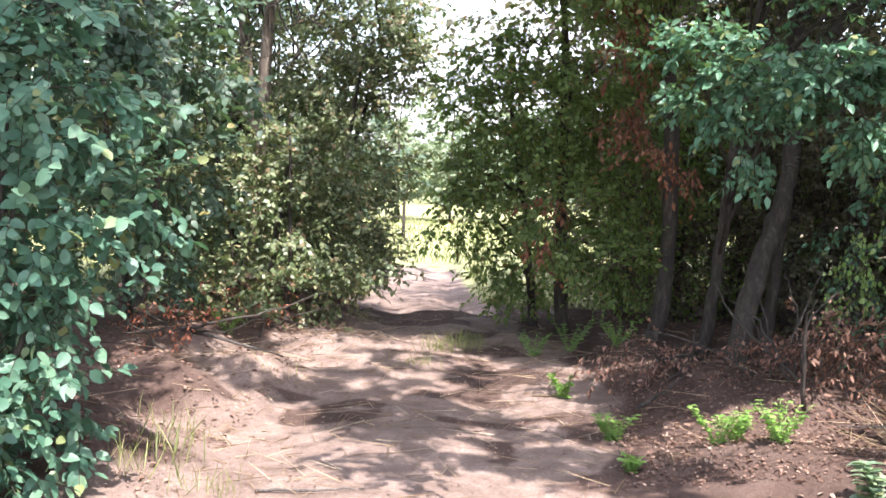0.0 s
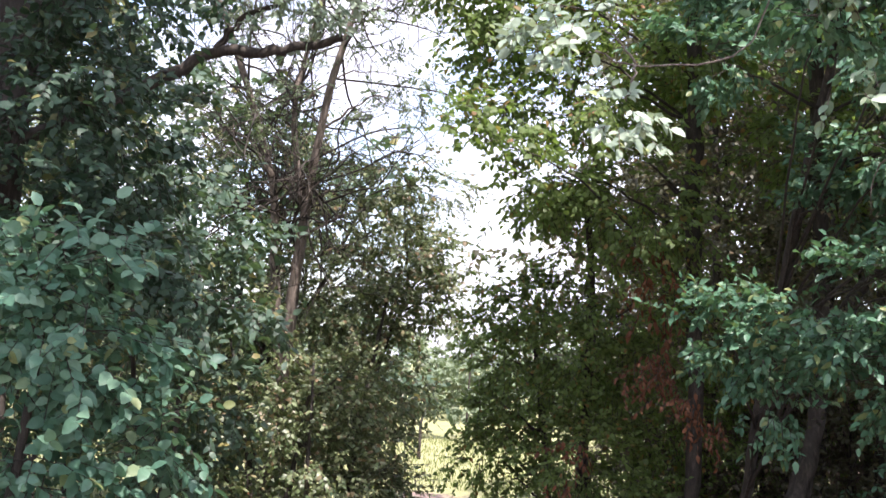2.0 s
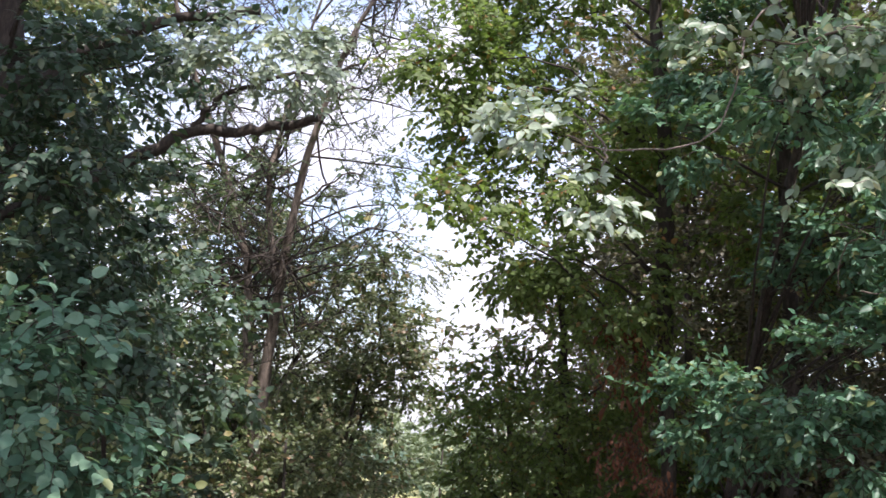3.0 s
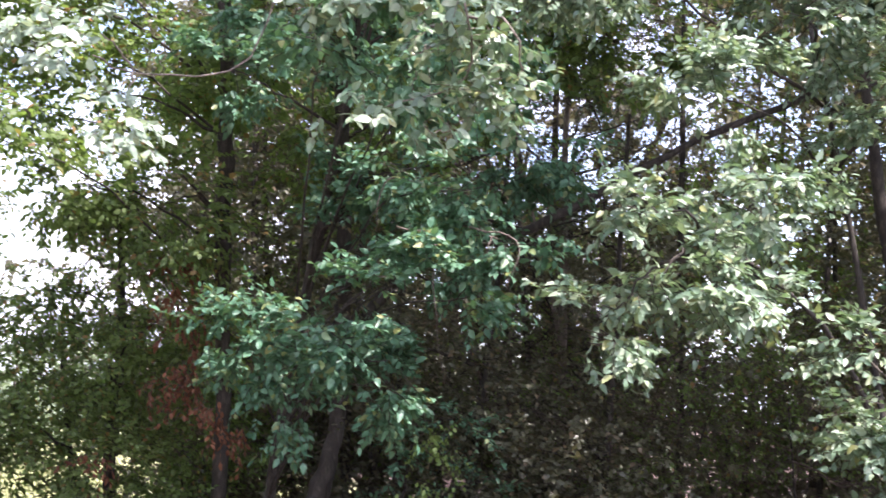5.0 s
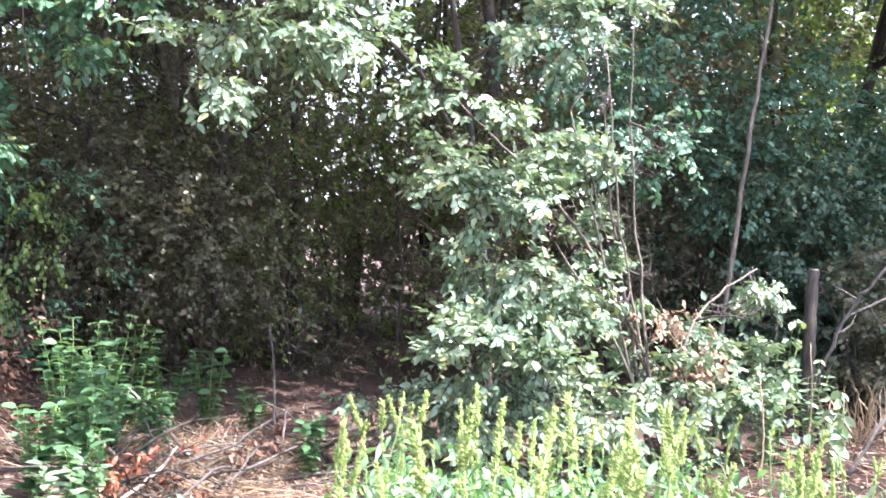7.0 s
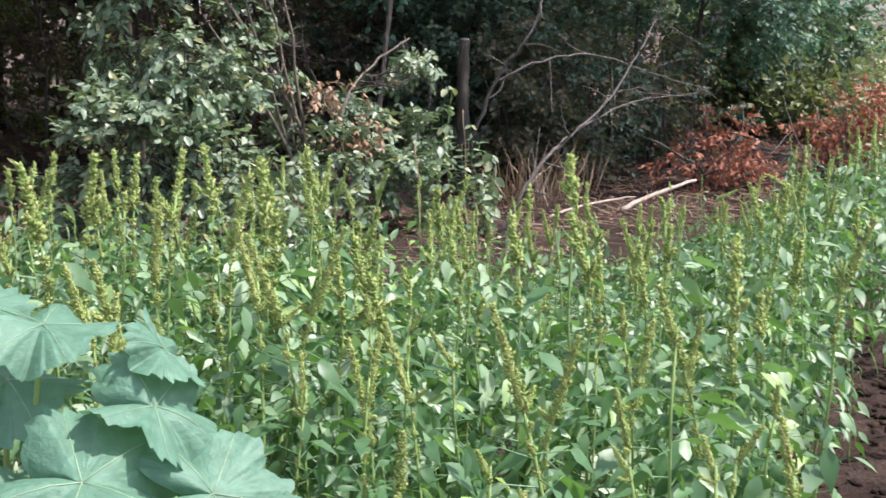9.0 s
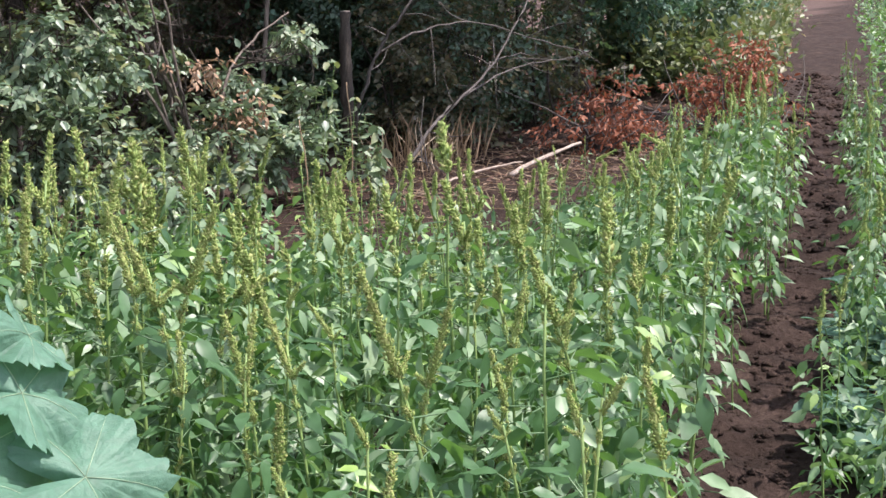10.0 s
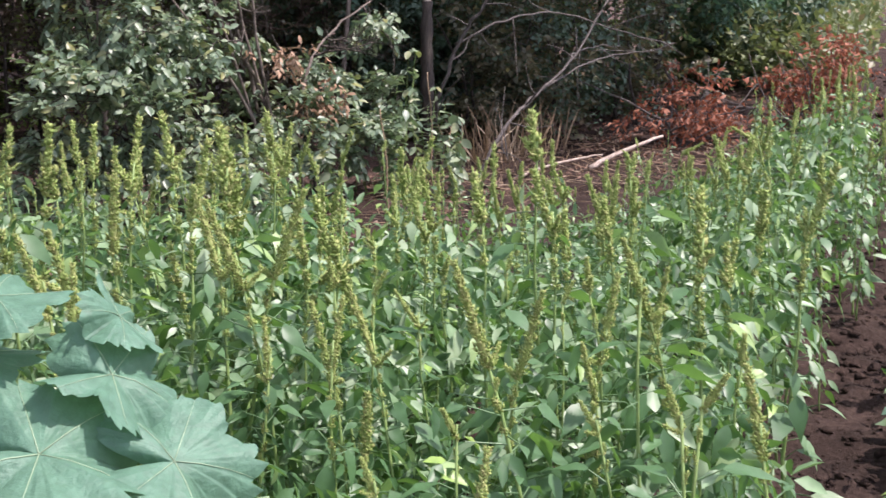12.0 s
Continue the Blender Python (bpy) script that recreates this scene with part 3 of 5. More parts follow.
tree("shrub", "dark green shrub in the shade of a tree", [[(-2.15, 7.8, 0, .035), (-2.0, 7.7, 1.0, .026), (-1.85, 7.5, 2.2, .012)], [(-2.2, 7.9, 0, .03), (-2.4, 8.0, 1.2, .02), (-2.5, 7.8, 2.8, .01)]],
     [(-1.78, 7.4, 2.0, .48), (-1.9, 7.8, 1.25, .48), (-2.05, 8.2, .75, .42), (-2.4, 7.5, 2.6, .65), (-2.6, 8.2, 1.6, .7), (-2.3, 8.6, 2.5, .6), (-2.7, 7.2, 3.4, .6)], LEAF_DARK, 14, category="shrub", dens=440)
tree("shrub", "bushy shrub with mid green and yellowing leaves on the bank", [[(-1.6, 9.4, 0, .03), (-1.5, 9.3, .8, .02), (-1.4, 9.3, 1.5, .01)], [(-1.8, 9.4, 0, .03), (-1.95, 9.4, 1.0, .02), (-2.2, 9.5, 1.9, .01)],
     [(-1.35, 9.05, 0, .022), (-1.33, 9.05, .7, .018), (-1.36, 9.1, 1.6, .01)]],
     [(-1.82, 9.25, 1.3, .5), (-1.42, 9.3, .97, .52), (-1.05, 9.35, .6, .4), (-1.7, 8.75, .5, .35), (-1.42, 9.0, .42, .34), (-2.3, 9.6, 1.6, .65), (-2.4, 9.5, .7, .65), (-1.2, 9.5, 1.45, .42)],
     LEAF_BUSH, 15, category="shrub", dens=820, size=0.05, length=.2)
tree("shrub", "tall leafy shrub arching over the edge of the track", [[(-1.35, 10.7, 0, .035), (-1.2, 10.7, 1.2, .025), (-1.1, 10.9, 2.2, .012)], [(-1.5, 11.6, 0, .035), (-1.3, 11.8, 1.5, .025), (-0.95, 12.0, 2.6, .01)]],
     [(-1.05, 10.3, 1.3, .45), (-1.12, 10.9, 1.95, .42), (-1.5, 10.8, .9, .6), (-1.05, 11.4, 2.3, .42), (-1.0, 12.0, 2.6, .36), (-1.35, 12.2, 1.4, .7), (-1.15, 10.4, .6, .4), (-1.9, 11.5, 2.3, .7), (-1.25, 11.3, 0.5, .45), (-0.72, 11.6, 2.85, .28), (-1.05, 10.6, 2.9, .36), (-.8, 11.0, 2.6, .34), (-.95, 10.4, 3.35, .3), (-.65, 11.9, 2.3, .36)],
     LEAF_BUSH, 16, category="shrub", dens=720, size=0.052, length=.2)
airy = tree("tree", "thin-leaved tree with pale bark and many bare grey branches", [
    [(-1.95, 10.3, 0, 0.08), (-1.9, 10.25, 1.2, 0.068), (-1.84, 10.2, 1.95, 0.058), (-1.76, 10.12, 2.96, 0.046), (-1.58, 9.98, 4.12, 0.034), (-1.2, 9.89, 5.36, 0.022), (-.5, 9.8, 6.4, 0.014)],
    [(-1.9, 10.25, 1.5, 0.048), (-2.0, 10.1, 2.5, 0.041), (-2.07, 10.05, 3.2, 0.037), (-2.4, 9.9, 4.2, 0.031), (-2.79, 9.68, 5.23, 0.020), (-3.0, 9.6, 6.2, 0.014)],
    [(-1.79, 10.12, 2.96, 0.034), (-1.95, 10.2, 3.9, 0.027), (-1.8, 10.3, 5.0, 0.017), (-1.5, 10.2, 6.2, 0.008)]],
    [(-2.3, 9.85, 4.7, .7), (-1.36, 10.1, 3.2, .5), (-1.6, 9.9, 5.2, .7), (-.9, 10.2, 5.9, .7), (-2.9, 9.8, 5.9, .8), (-1.0, 10.6, 4.3, .4), (-2.3, 9.3, 3.5, .4), (-.75, 11.2, 3.3, .32), (-1.7, 10.4, 6.3, .8), (-1.0, 9.9, 4.7, .55), (-.6, 10.0, 5.2, .6), (-1.9, 9.9, 4.0, .5), (-.95, 9.9, 3.9, .42), (-2.5, 9.8, 3.9, .5)],
    LEAF_FEATHER, 17, BARK_PALE, size=0.036, k=12, length=0.2, dens=300, blade=BLADE_FAR, shell=0.1, bare=130, width=0.8)

tree("tree", "dense low-branching maple with green and yellowing leaves", [[(.85, 9.7, 0, .06), (.8, 9.6, 1.0, .05), (.8, 9.4, 2.2, .035), (.7, 9.3, 3.2, .02)], [(.6, 9.9, 0, .04), (.5, 9.8, 1.0, .03), (.35, 9.6, 2.0, .015)]],
     [(.05, 9.5, 2.05, .28), (.22, 9.4, 2.4, .24), (-.02, 9.5, 1.0, .25), (.0, 9.55, 1.35, .25), (.15, 9.5, 1.75, .28), (.32, 9.45, 1.24, .42), (.2, 9.85, .8, .27), (.74, 9.1, 1.84, .53), (.85, 8.95, 1.06, .52), (1.12, 8.95, 2.25, .6), (1.25, 9.25, .7, .4), (.42, 9.25, 2.2, .36), (.55, 10.2, 1.5, .55), (1.4, 9.8, 1.6, .75), (.55, 9.4, 2.75, .35), (.5, 9.9, .55, .4), (.75, 9.6, 3.2, .35)],
     LEAF_RIGHT, 18, dens=980, size=0.048, length=.2)
tree_a = tree("tree", "slender maple with grey trunk at the edge of the wood", [
    [(1.54, 9.02, 0, .075), (1.6, 8.97, .5, .06), (1.62, 8.95, 1.4, .056), (1.48, 8.6, 3.0, .06), (1.43, 8.35, 3.88, .055), (1.3, 8.2, 4.9, .045), (1.2, 8.1, 6.2, .03)]],
    [(.05, 8.3, 4.0, .35), (-.15, 8.0, 4.5, .4), (0.0, 8.15, 4.35, .48), (-.06, 7.35, 3.2, .24), (.4, 8.33, 3.1, .42), (.62, 8.26, 3.8, .58), (1.05, 8.42, 3.03, .58), (.5, 8.6, 5.0, .65), (1.3, 8.5, 5.6, .75), (.1, 8.3, 5.3, .5), (1.5, 9.2, 4.2, .7), (.2, 7.9, 3.5, .3)], LEAF_RIGHT, 19, dens=700, size=0.06)
tree_b = tree("tree", "leaning dark-barked tree forked near the ground", [
    [(2.05, 8.16, 0, .092), (2.1, 8.2, .4, .08), (2.18, 8.26, .7, .074), (2.36, 8.5, 1.15, .068), (2.45, 8.65, 1.6, .06), (2.42, 8.55, 2.6, .058), (2.3, 8.3, 3.6, .055), (2.17, 8.2, 4.9, .06), (2.1, 8.0, 6.4, .035)],
    [(2.28, 8.5, 0, .055), (2.33, 8.5, .5, .043), (2.42, 8.6, 1.2, .04)]],
    [(1.6, 8.3, 4.3, .65), (2.25, 8.6, 3.55, .6), (2.6, 7.6, 4.7, .7), (1.9, 7.6, 5.3, .7), (3.1, 8.3, 4.0, .55), (3.6, 8.0, 4.9, .8), (4.4, 8.2, 4.6, .6)], LEAF_RIGHT, 20, dens=560, size=0.062)
s = Soup()
q = curve_through([(2.42, 8.6, 1.9), (2.8, 8.55, 2.6), (3.3, 8.44, 2.88), (3.81, 8.24, 3.06), (4.79, 8.03, 3.7), (5.94, 7.87, 4.27)], 5, 0.01, np.random.default_rng(8))
tube(s, q, np.linspace(.05, .026, len(q)), 9, 0.15, 3)
part("limb", s, BARK, tree_b, "long sloping bare limb")
tree_c = tree("tree", "young tree with drooping sprays of teal green leaves", [
    [(1.86, 8.6, 0, .05), (1.95, 8.5, .8, .042), (2.0, 8.2, 1.8, .038), (2.1, 7.6, 3.0, .04), (2.2, 7.0, 4.2, .025)]],
    # Masses from z 4.9 up: unseen, added to shade track and leaves
    [(1.6, 4.55, 3.25, .2), (1.8, 4.4, 3.5, .22), (2.1, 4.9, 3.3, .22), (1.85, 3.3, 5.0, .4), (1.2, 4.0, 5.0, .42), (1.42, 3.9, 5.0, .34), (.95, 4.7, 5.1, .38), (2.3, 6.3, 2.35, .2), (2.2, 5.75, 1.8, .25), (2.05, 5.8, 2.05, .2), (2.4, 6.3, 2.0, .22), (2.5, 6.5, 3.1, .25), (1.82, 6.4, 2.02, .38), (1.5, 6.55, 1.95, .26), (2.12, 6.25, 1.84, .3), (1.78, 6.3, 1.62, .18), (1.82, 7.4, 4.36, .5), (2.49, 6.93, 3.85, .5), (2.92, 6.75, 4.29, .46), (2.3, 7.2, 2.95, .42), (2.85, 7.0, 2.7, .4), (3.37, 7.05, 3.43, .4), (1.35, 6.9, 3.7, .32), (1.3, 4.3, 4.9, .5), (.3, 4.7, 5.3, .45), (1.2, 5.5, 5.5, .5), (-.2, 5.8, 5.7, .45), (2.4, 2.9, 5.3, .4), (2.68, 4.55, 5.3, .3), (1.55, 4.6, 5.2, .4), (1.35, 3.7, 5.4, .42), (2.6, 6.0, 6.4, .5), (3.1, 6.3, 6.5, .5), (2.2, 6.3, 6.4, .45), (2.5, 5.3, 3.45, .28), (2.35, 5.6, 2.4, .24), (2.85, 5.75, 2.6, .26), (2.6, 5.5, 2.85, .24), (2.75, 6.1, 2.3, .22)],
    LEAF_GREEN, 21, dens=880, size=0.06, blade=BLADE_FOLD, tight=.06, length=.17)
s, w = Soup(), Soup()
rg = np.random.default_rng(31)
tube(w, curve_through([(1.75, 4.9, 3.9), (1.42, 4.3, 3.5), (1.3, 4.05, 3.08), (1.18, 3.97, 2.9), (.83, 3.87, 2.83), (.68, 3.85, 2.87)], 5, 0.006, rg), np.linspace(.005, .003, 26), 6)
tube(w, curve_through([(.83, 3.87, 2.83), (.82, 3.82, 2.75), (.8, 3.82, 2.68)], 4, 0.005, rg), np.linspace(.005, .003, 9), 5)
tube(w, curve_through([(.83, 3.87, 2.83), (.78, 3.86, 2.9), (.7, 3.86, 2.96)], 4, 0.005, rg), np.linspace(.005, .003, 9), 5)
for c, r, n in (((.62, 3.88, 2.95), .17, 28), ((.76, 3.8, 2.62), .11, 17)):
    p, d = mass_points(rg, c, (r, r, r * 0.5), n, 0.2)
    d = unit(d + np.array((0, -.9, 0)))
    sprays(s, w, rg, p, d, 7, 0.1, 0.055, BLADE_FULL, 0.4, up=.5, flat=.4)
part("leaf_spray", s, LEAF_SPRAY, tree_c, "leaves at a twig's end, coloured pale as if sunlit", kind="stuff")
part("branchwork", w, BARK_PALE, tree_c, kind="stuff")
s, w = Soup(), Soup()
boughs = ([(2.2, 5.6, 3.75), (1.9, 4.5, 3.5), (1.74, 3.89, 3.36), (1.53, 3.95, 3.3), (1.21, 3.97, 3.32)], [(2.25, 5.7, 3.7), (2.2, 4.7, 3.45), (2.05, 3.85, 3.3), (2.11, 3.93, 2.98), (1.8, 4.04, 2.84)], [(2.2, 4.7, 3.45), (2.22, 3.83, 3.2), (2.36, 3.9, 2.94)])
for bough in boughs:
    tube(w, curve_through(bough, 5, 0.006, rg), np.linspace(.008, .003, 5 * (len(bough) - 1) + 1), 6)
    for c in bough[1:]:
        p, d = mass_points(rg, np.array(c) - (0, 0, .04), (.18, .16, .11), 24, 0.2)
        sprays(s, w, rg, p, unit(d + np.array((0, -.6, -.2))), 6, 0.1, 0.056, BLADE_FULL, 0.5, up=.4, flat=.4)
# Lighter than this tree's crown leaf, to look lit by the sun
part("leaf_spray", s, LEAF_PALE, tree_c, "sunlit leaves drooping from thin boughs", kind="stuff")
part("branchwork", w, BARK_PALE, tree_c, kind="stuff")
s = Soup()
blades(s, np.array([(2.0, 6.9, 4.12)]), np.array([(0.1, -0.2, -0.97)]), np.array([(0.2, -0.95, 0.2)]), 0.085, BLADE_FULL)
part("leaf", s, leaf_material("yellow_leaf", [(0, (0.6, 0.42, 0.05)), (1, (0.65, 0.45, 0.06))]), tree_c, "single yellow leaf")
w = Soup()
for _ in range(7):
    a = np.array((2.6, 5.9, 2.75)) + rg.normal(0, .22, 3)
    e = a + rg.normal(0, .3, 3) + np.array((.1, -.1, -.25))
    tube(w, curve_through([a, (a + e) / 2 + rg.normal(0, .1, 3), e], 5, .006, rg), np.linspace(.006, .002, 11), 5)
part("branchwork", w, BARK_PALE, tree_c, kind="stuff")
tree("shrub", "young leafy shrub growing beneath a forked tree", [[(2.85, 8.3, 0, .02), (2.85, 8.2, .7, .015), (2.95, 8.1, 1.6, .006)]],
     [(2.7, 7.9, 1.2, .3), (3.1, 7.9, 1.55, .3), (2.95, 8.1, .7, .3), (3.35, 7.8, 1.1, .25), (2.75, 7.7, .4, .22)], LEAF_GREEN, 34, category="shrub", dens=320, size=.05, blade=BLADE_FOLD, tight=.09)
tree("sapling", "thin bare sapling trunk in the wood", [[(3.21, 9.93, 0, .045), (3.18, 9.8, 1.5, .04), (3.1, 9.7, 3.2, .03), (3.0, 9.6, 5.0, .015)]], [(3.1, 9.7, 3.8, .6), (2.9, 9.6, 4.8, .6)], LEAF_RIGHT, 22, dens=360)

tree("tree", "spreading tree whose sunlit lower boughs reach over the litter", [
    [(5.3, 5.6, 0, .026), (5.2, 5.6, 1.2, .023), (5.0, 5.7, 2.6, .019), (4.7, 5.8, 4.2, .012)], [(5.2, 5.6, 1.3, .018), (4.7, 5.4, 2.1, .016), (3.9, 5.0, 2.5, .012), (3.3, 4.5, 2.4, .007)]],
    [(3.15, 4.42, 2.25, .3), (2.98, 4.6, 2.09, .21), (3.48, 4.4, 2.3, .24), (3.05, 4.42, 2.58, .2), (3.7, 5.04, 3.36, .36), (4.9, 5.13, 3.38, .5), (5.43, 5.04, 2.55, .36), (4.2, 5.3, 2.75, .32), (4.5, 5.5, 4.0, .5), (3.2, 5.3, 4.1, .45), (3.75, 4.65, 2.75, .26), (5.7, 5.4, 3.9, .5), (3.9, 4.6, 2.3, .2)],
    LEAF_PALE, 23, dens=950, size=0.06, blade=BLADE_FOLD, width=.9, tight=.06, length=.16)
tree("shrub", "sunlit many-stemmed shrub with pale glossy leaves beside the weeds", [
    [(5.75, 4.45, 0, 0.016), (5.62, 4.5, .5, 0.014), (5.47, 4.59, .95, 0.012), (5.13, 4.69, 1.45, 0.009), (4.83, 4.65, 1.68, 0.007), (4.3, 4.5, 2.0, 0.004)],
    [(5.7, 4.5, 0, 0.014), (5.55, 4.6, .8, 0.012), (5.35, 4.6, 1.6, 0.008), (5.15, 4.4, 2.1, 0.004)], [(5.8, 4.5, 0, 0.013), (5.85, 4.5, .7, 0.010), (6.2, 4.6, 1.0, 0.007), (6.55, 4.64, 1.15, 0.004)],
    [(4.8, 4.8, 0, 0.013), (4.75, 4.75, .6, 0.010), (4.7, 4.7, 1.2, 0.005)], [(5.65, 4.4, 0, 0.012), (5.4, 4.5, .7, 0.009), (5.0, 4.6, 1.3, 0.005)],
    [(5.72, 4.46, 0, .010), (5.5, 4.5, .9, .008), (5.3, 4.45, 1.5, .006), (5.15, 4.4, 2.3, .004)], [(5.7, 4.44, 0, .010), (5.45, 4.4, 1.0, .008), (5.3, 4.35, 1.8, .005), (5.25, 4.3, 2.5, .003)], [(5.68, 4.48, 0, .009), (5.3, 4.55, 1.2, .007), (5.0, 4.5, 2.0, .004)]],
    [(4.28, 4.46, 2.05, .25), (4.57, 4.72, 1.6, .33), (4.54, 4.5, 1.5, .3), (5.1, 4.4, 1.78, .25), (4.71, 4.73, 1.13, .3), (4.66, 4.73, .6, .32), (5.08, 4.58, .42, .27), (6.03, 4.6, .42, .3), (6.55, 4.66, 1.1, .19), (4.25, 4.97, .39, .18), (5.5, 4.75, .45, .28), (5.25, 4.95, 1.2, .33), (5.0, 4.95, .8, .3), (5.45, 4.6, 1.05, .22), (6.2, 4.7, .75, .2), (4.9, 4.5, .25, .26), (5.4, 4.42, .25, .24), (5.8, 4.42, .22, .24), (6.3, 4.5, .3, .24), (4.4, 4.6, .3, .22), (6.65, 4.6, .6, .2), (5.6, 4.4, .6, .22), (5.0, 4.45, .9, .25), (4.45, 4.4, .85, .2), (4.7, 4.35, 1.1, .24), (4.35, 4.3, .75, .24), (4.6, 4.2, .58, .24), (4.9, 4.15, .5, .22), (4.3, 4.35, .45, .2)],
    LEAF_PALE, 24, category="shrub", dens=1000, size=0.054, blade=BLADE_FOLD, limbs=False, bare=26, tight=.06, length=.15, bark=BARK_PALE, bare_reach=.4, bare_low=.8)
tree("tree", "slim tree with a pale thin trunk and shaded leaves", [
    [(7.33, 5.9, 0, .021), (7.44, 5.86, .6, .018), (7.55, 5.83, 1.5, .017), (7.63, 5.81, 2.21, .016), (7.74, 5.76, 3.04, .014), (7.92, 5.7, 4.6, .01)]],
    # Masses from z 4.6 up: unseen, added to shade this crown
    [(7.5, 6.6, 2.67, .6), (8.69, 6.4, 2.4, .68), (9.8, 6.9, 1.9, .55), (6.9, 6.5, 3.2, .55), (6.3, 6.2, 2.5, .45), (8.2, 6.6, 3.6, .75), (6.45, 5.75, 2.0, .35), (7.2, 5.9, 4.2, .6), (8.0, 6.2, 1.75, .35), (8.0, 5.8, 5.0, .8), (7.1, 5.3, 5.2, .7), (9.3, 6.0, 4.6, .85), (8.6, 5.4, 5.6, .7)], LEAF_TEAL, 25, BARK_PALE, dens=520, size=0.058, limbs=False, tight=.12)
tree("shrub", "rounded shrub at the edge of the wood by the bare strip", [[(11.3, 5.7, 0, .04), (11.3, 5.6, .8, .03), (11.2, 5.5, 1.8, .015)], [(10.7, 5.9, 0, .03), (10.6, 5.8, .8, .02), (10.4, 5.7, 1.6, .01)]],
     [(11.3, 5.05, 1.35, .5), (10.6, 5.8, 1.7, .45), (12.5, 5.8, 1.5, .75), (9.7, 6.2, 1.9, .4), (11.6, 5.6, 2.1, .8), (13.6, 6.6, 1.3, .9)], LEAF_TEAL, 26, category="shrub", dens=560, size=0.055, tight=.06, length=.18)


# Tree added out of view so its crown keeps sun off the shrubs
tree("tree", "added unseen tree whose high crown shades the wood's edge", [[(10.4, 7.4, 0, .07), (10.3, 7.2, 2.0, .06), (10.2, 6.6, 4.0, .045), (10.1, 6.2, 5.4, .03)]],
     [(10.0, 5.4, 5.6, 1.0), (9.1, 5.6, 5.4, 1.0), (11.0, 6.2, 5.6, 1.1), (8.4, 4.9, 5.9, .8), (10.2, 6.6, 4.4, .8), (11.4, 5.2, 5.2, .9), (7.4, 6.6, 5.6, 1.0), (9.6, 4.3, 5.6, .9), (10.6, 4.5, 5.8, .9), (8.7, 4.2, 5.6, .75), (9.3, 3.8, 6.0, .7), (10.0, 3.6, 5.7, .7), (10.5, 3.2, 5.7, .7), (11.2, 3.4, 5.8, .65), (9.6, 3.1, 5.7, .6)]
     + [(8.7 + .85 * (i % 5) + .2 * math.sin(i * 2.3), 3.5 + .75 * (i // 5) + .2 * math.cos(i * 1.7), 3.9 + .35 * math.sin(i * 3.1), .66) for i in range(20)], LEAF_DARK, 27, dens=300, blade=BLADE_FAR, size=.09)
for i, (x, y, h) in enumerate(((13.0, 6.1, 1.9), (15.0, 7.0, 2.4), (17.6, 8.2, 2.6), (20.5, 9.6, 3.0), (24.5, 11.6, 3.4), (9.0, 6.4, 2.0), (9.9, 6.5, 2.2), (8.4, 6.9, 2.4), (10.9, 6.9, 2.6), (12.2, 7.4, 3.0))):
    rg = np.random.default_rng(150 + i)
    tree("shrub", "shrub on the wood's edge along the bare strip", [[(x, y, 0, .035), (x + .1, y, h * .4, .025), (x, y + .1, h * .85, .01)]],
         [(x + rg.normal(0, .4), y + rg.normal(0, .3), h * f, rg.uniform(.45, .7) * (1 + .02 * x)) for f in (.15, .3, .5, .7, .9)], LEAF_DARK if i >= 5 else (LEAF_DARK, LEAF_TEAL)[i % 2], 160 + i, category="shrub", dens=520 if i >= 5 else 300, size=0.052 if i >= 5 else .085, blade=BLADE_FAR, limbs=False, group="shrubs of the wood's edge")


# Added tree: its crown stays out of view and darkens the interior
tree("tree", "added tree whose unseen high crown shades the wood's floor", [[(6.6, 7.7, 0, .06), (6.5, 7.5, 2.0, .05), (6.0, 7.2, 4.2, .04), (5.4, 7.0, 6.2, .02)]],
     [(4.5, 6.4, 5.6, .85), (5.5, 6.7, 5.8, .9), (3.6, 6.8, 5.8, .85), (6.4, 7.0, 5.6, .95), (4.6, 7.6, 6.4, 1.0), (3.0, 7.8, 6.3, .95), (5.8, 7.9, 6.5, 1.05), (7.2, 7.6, 6.2, 1.0), (4.9, 4.7, 6.1, .6), (5.6, 5.0, 6.2, .6), (6.3, 5.6, 6.2, .6), (4.2, 5.0, 6.2, .5)], LEAF_DARK, 28, dens=300, blade=BLADE_FAR, size=.12, tight=.2)

tree("tree", "half-bare tree with a net of thin grey branches", [[(4.6, 9.6, 0, .05), (4.55, 9.5, 1.5, .045), (4.4, 9.2, 3.0, .035), (4.3, 9.0, 4.6, .02), (4.3, 8.9, 5.6, .01)], [(4.5, 9.4, 2.2, .03), (4.0, 9.0, 3.4, .025), (3.6, 8.8, 4.6, .012)]],
     [(4.1, 8.8, 4.9, .5), (4.8, 9.2, 4.4, .4), (3.6, 9.0, 3.9, .35), (4.6, 8.9, 3.3, .3)], LEAF_FEATHER, 29, BARK_PALE, size=.045, k=9, length=.22, dens=320, blade=BLADE_FAR, shell=.1, bare=48)


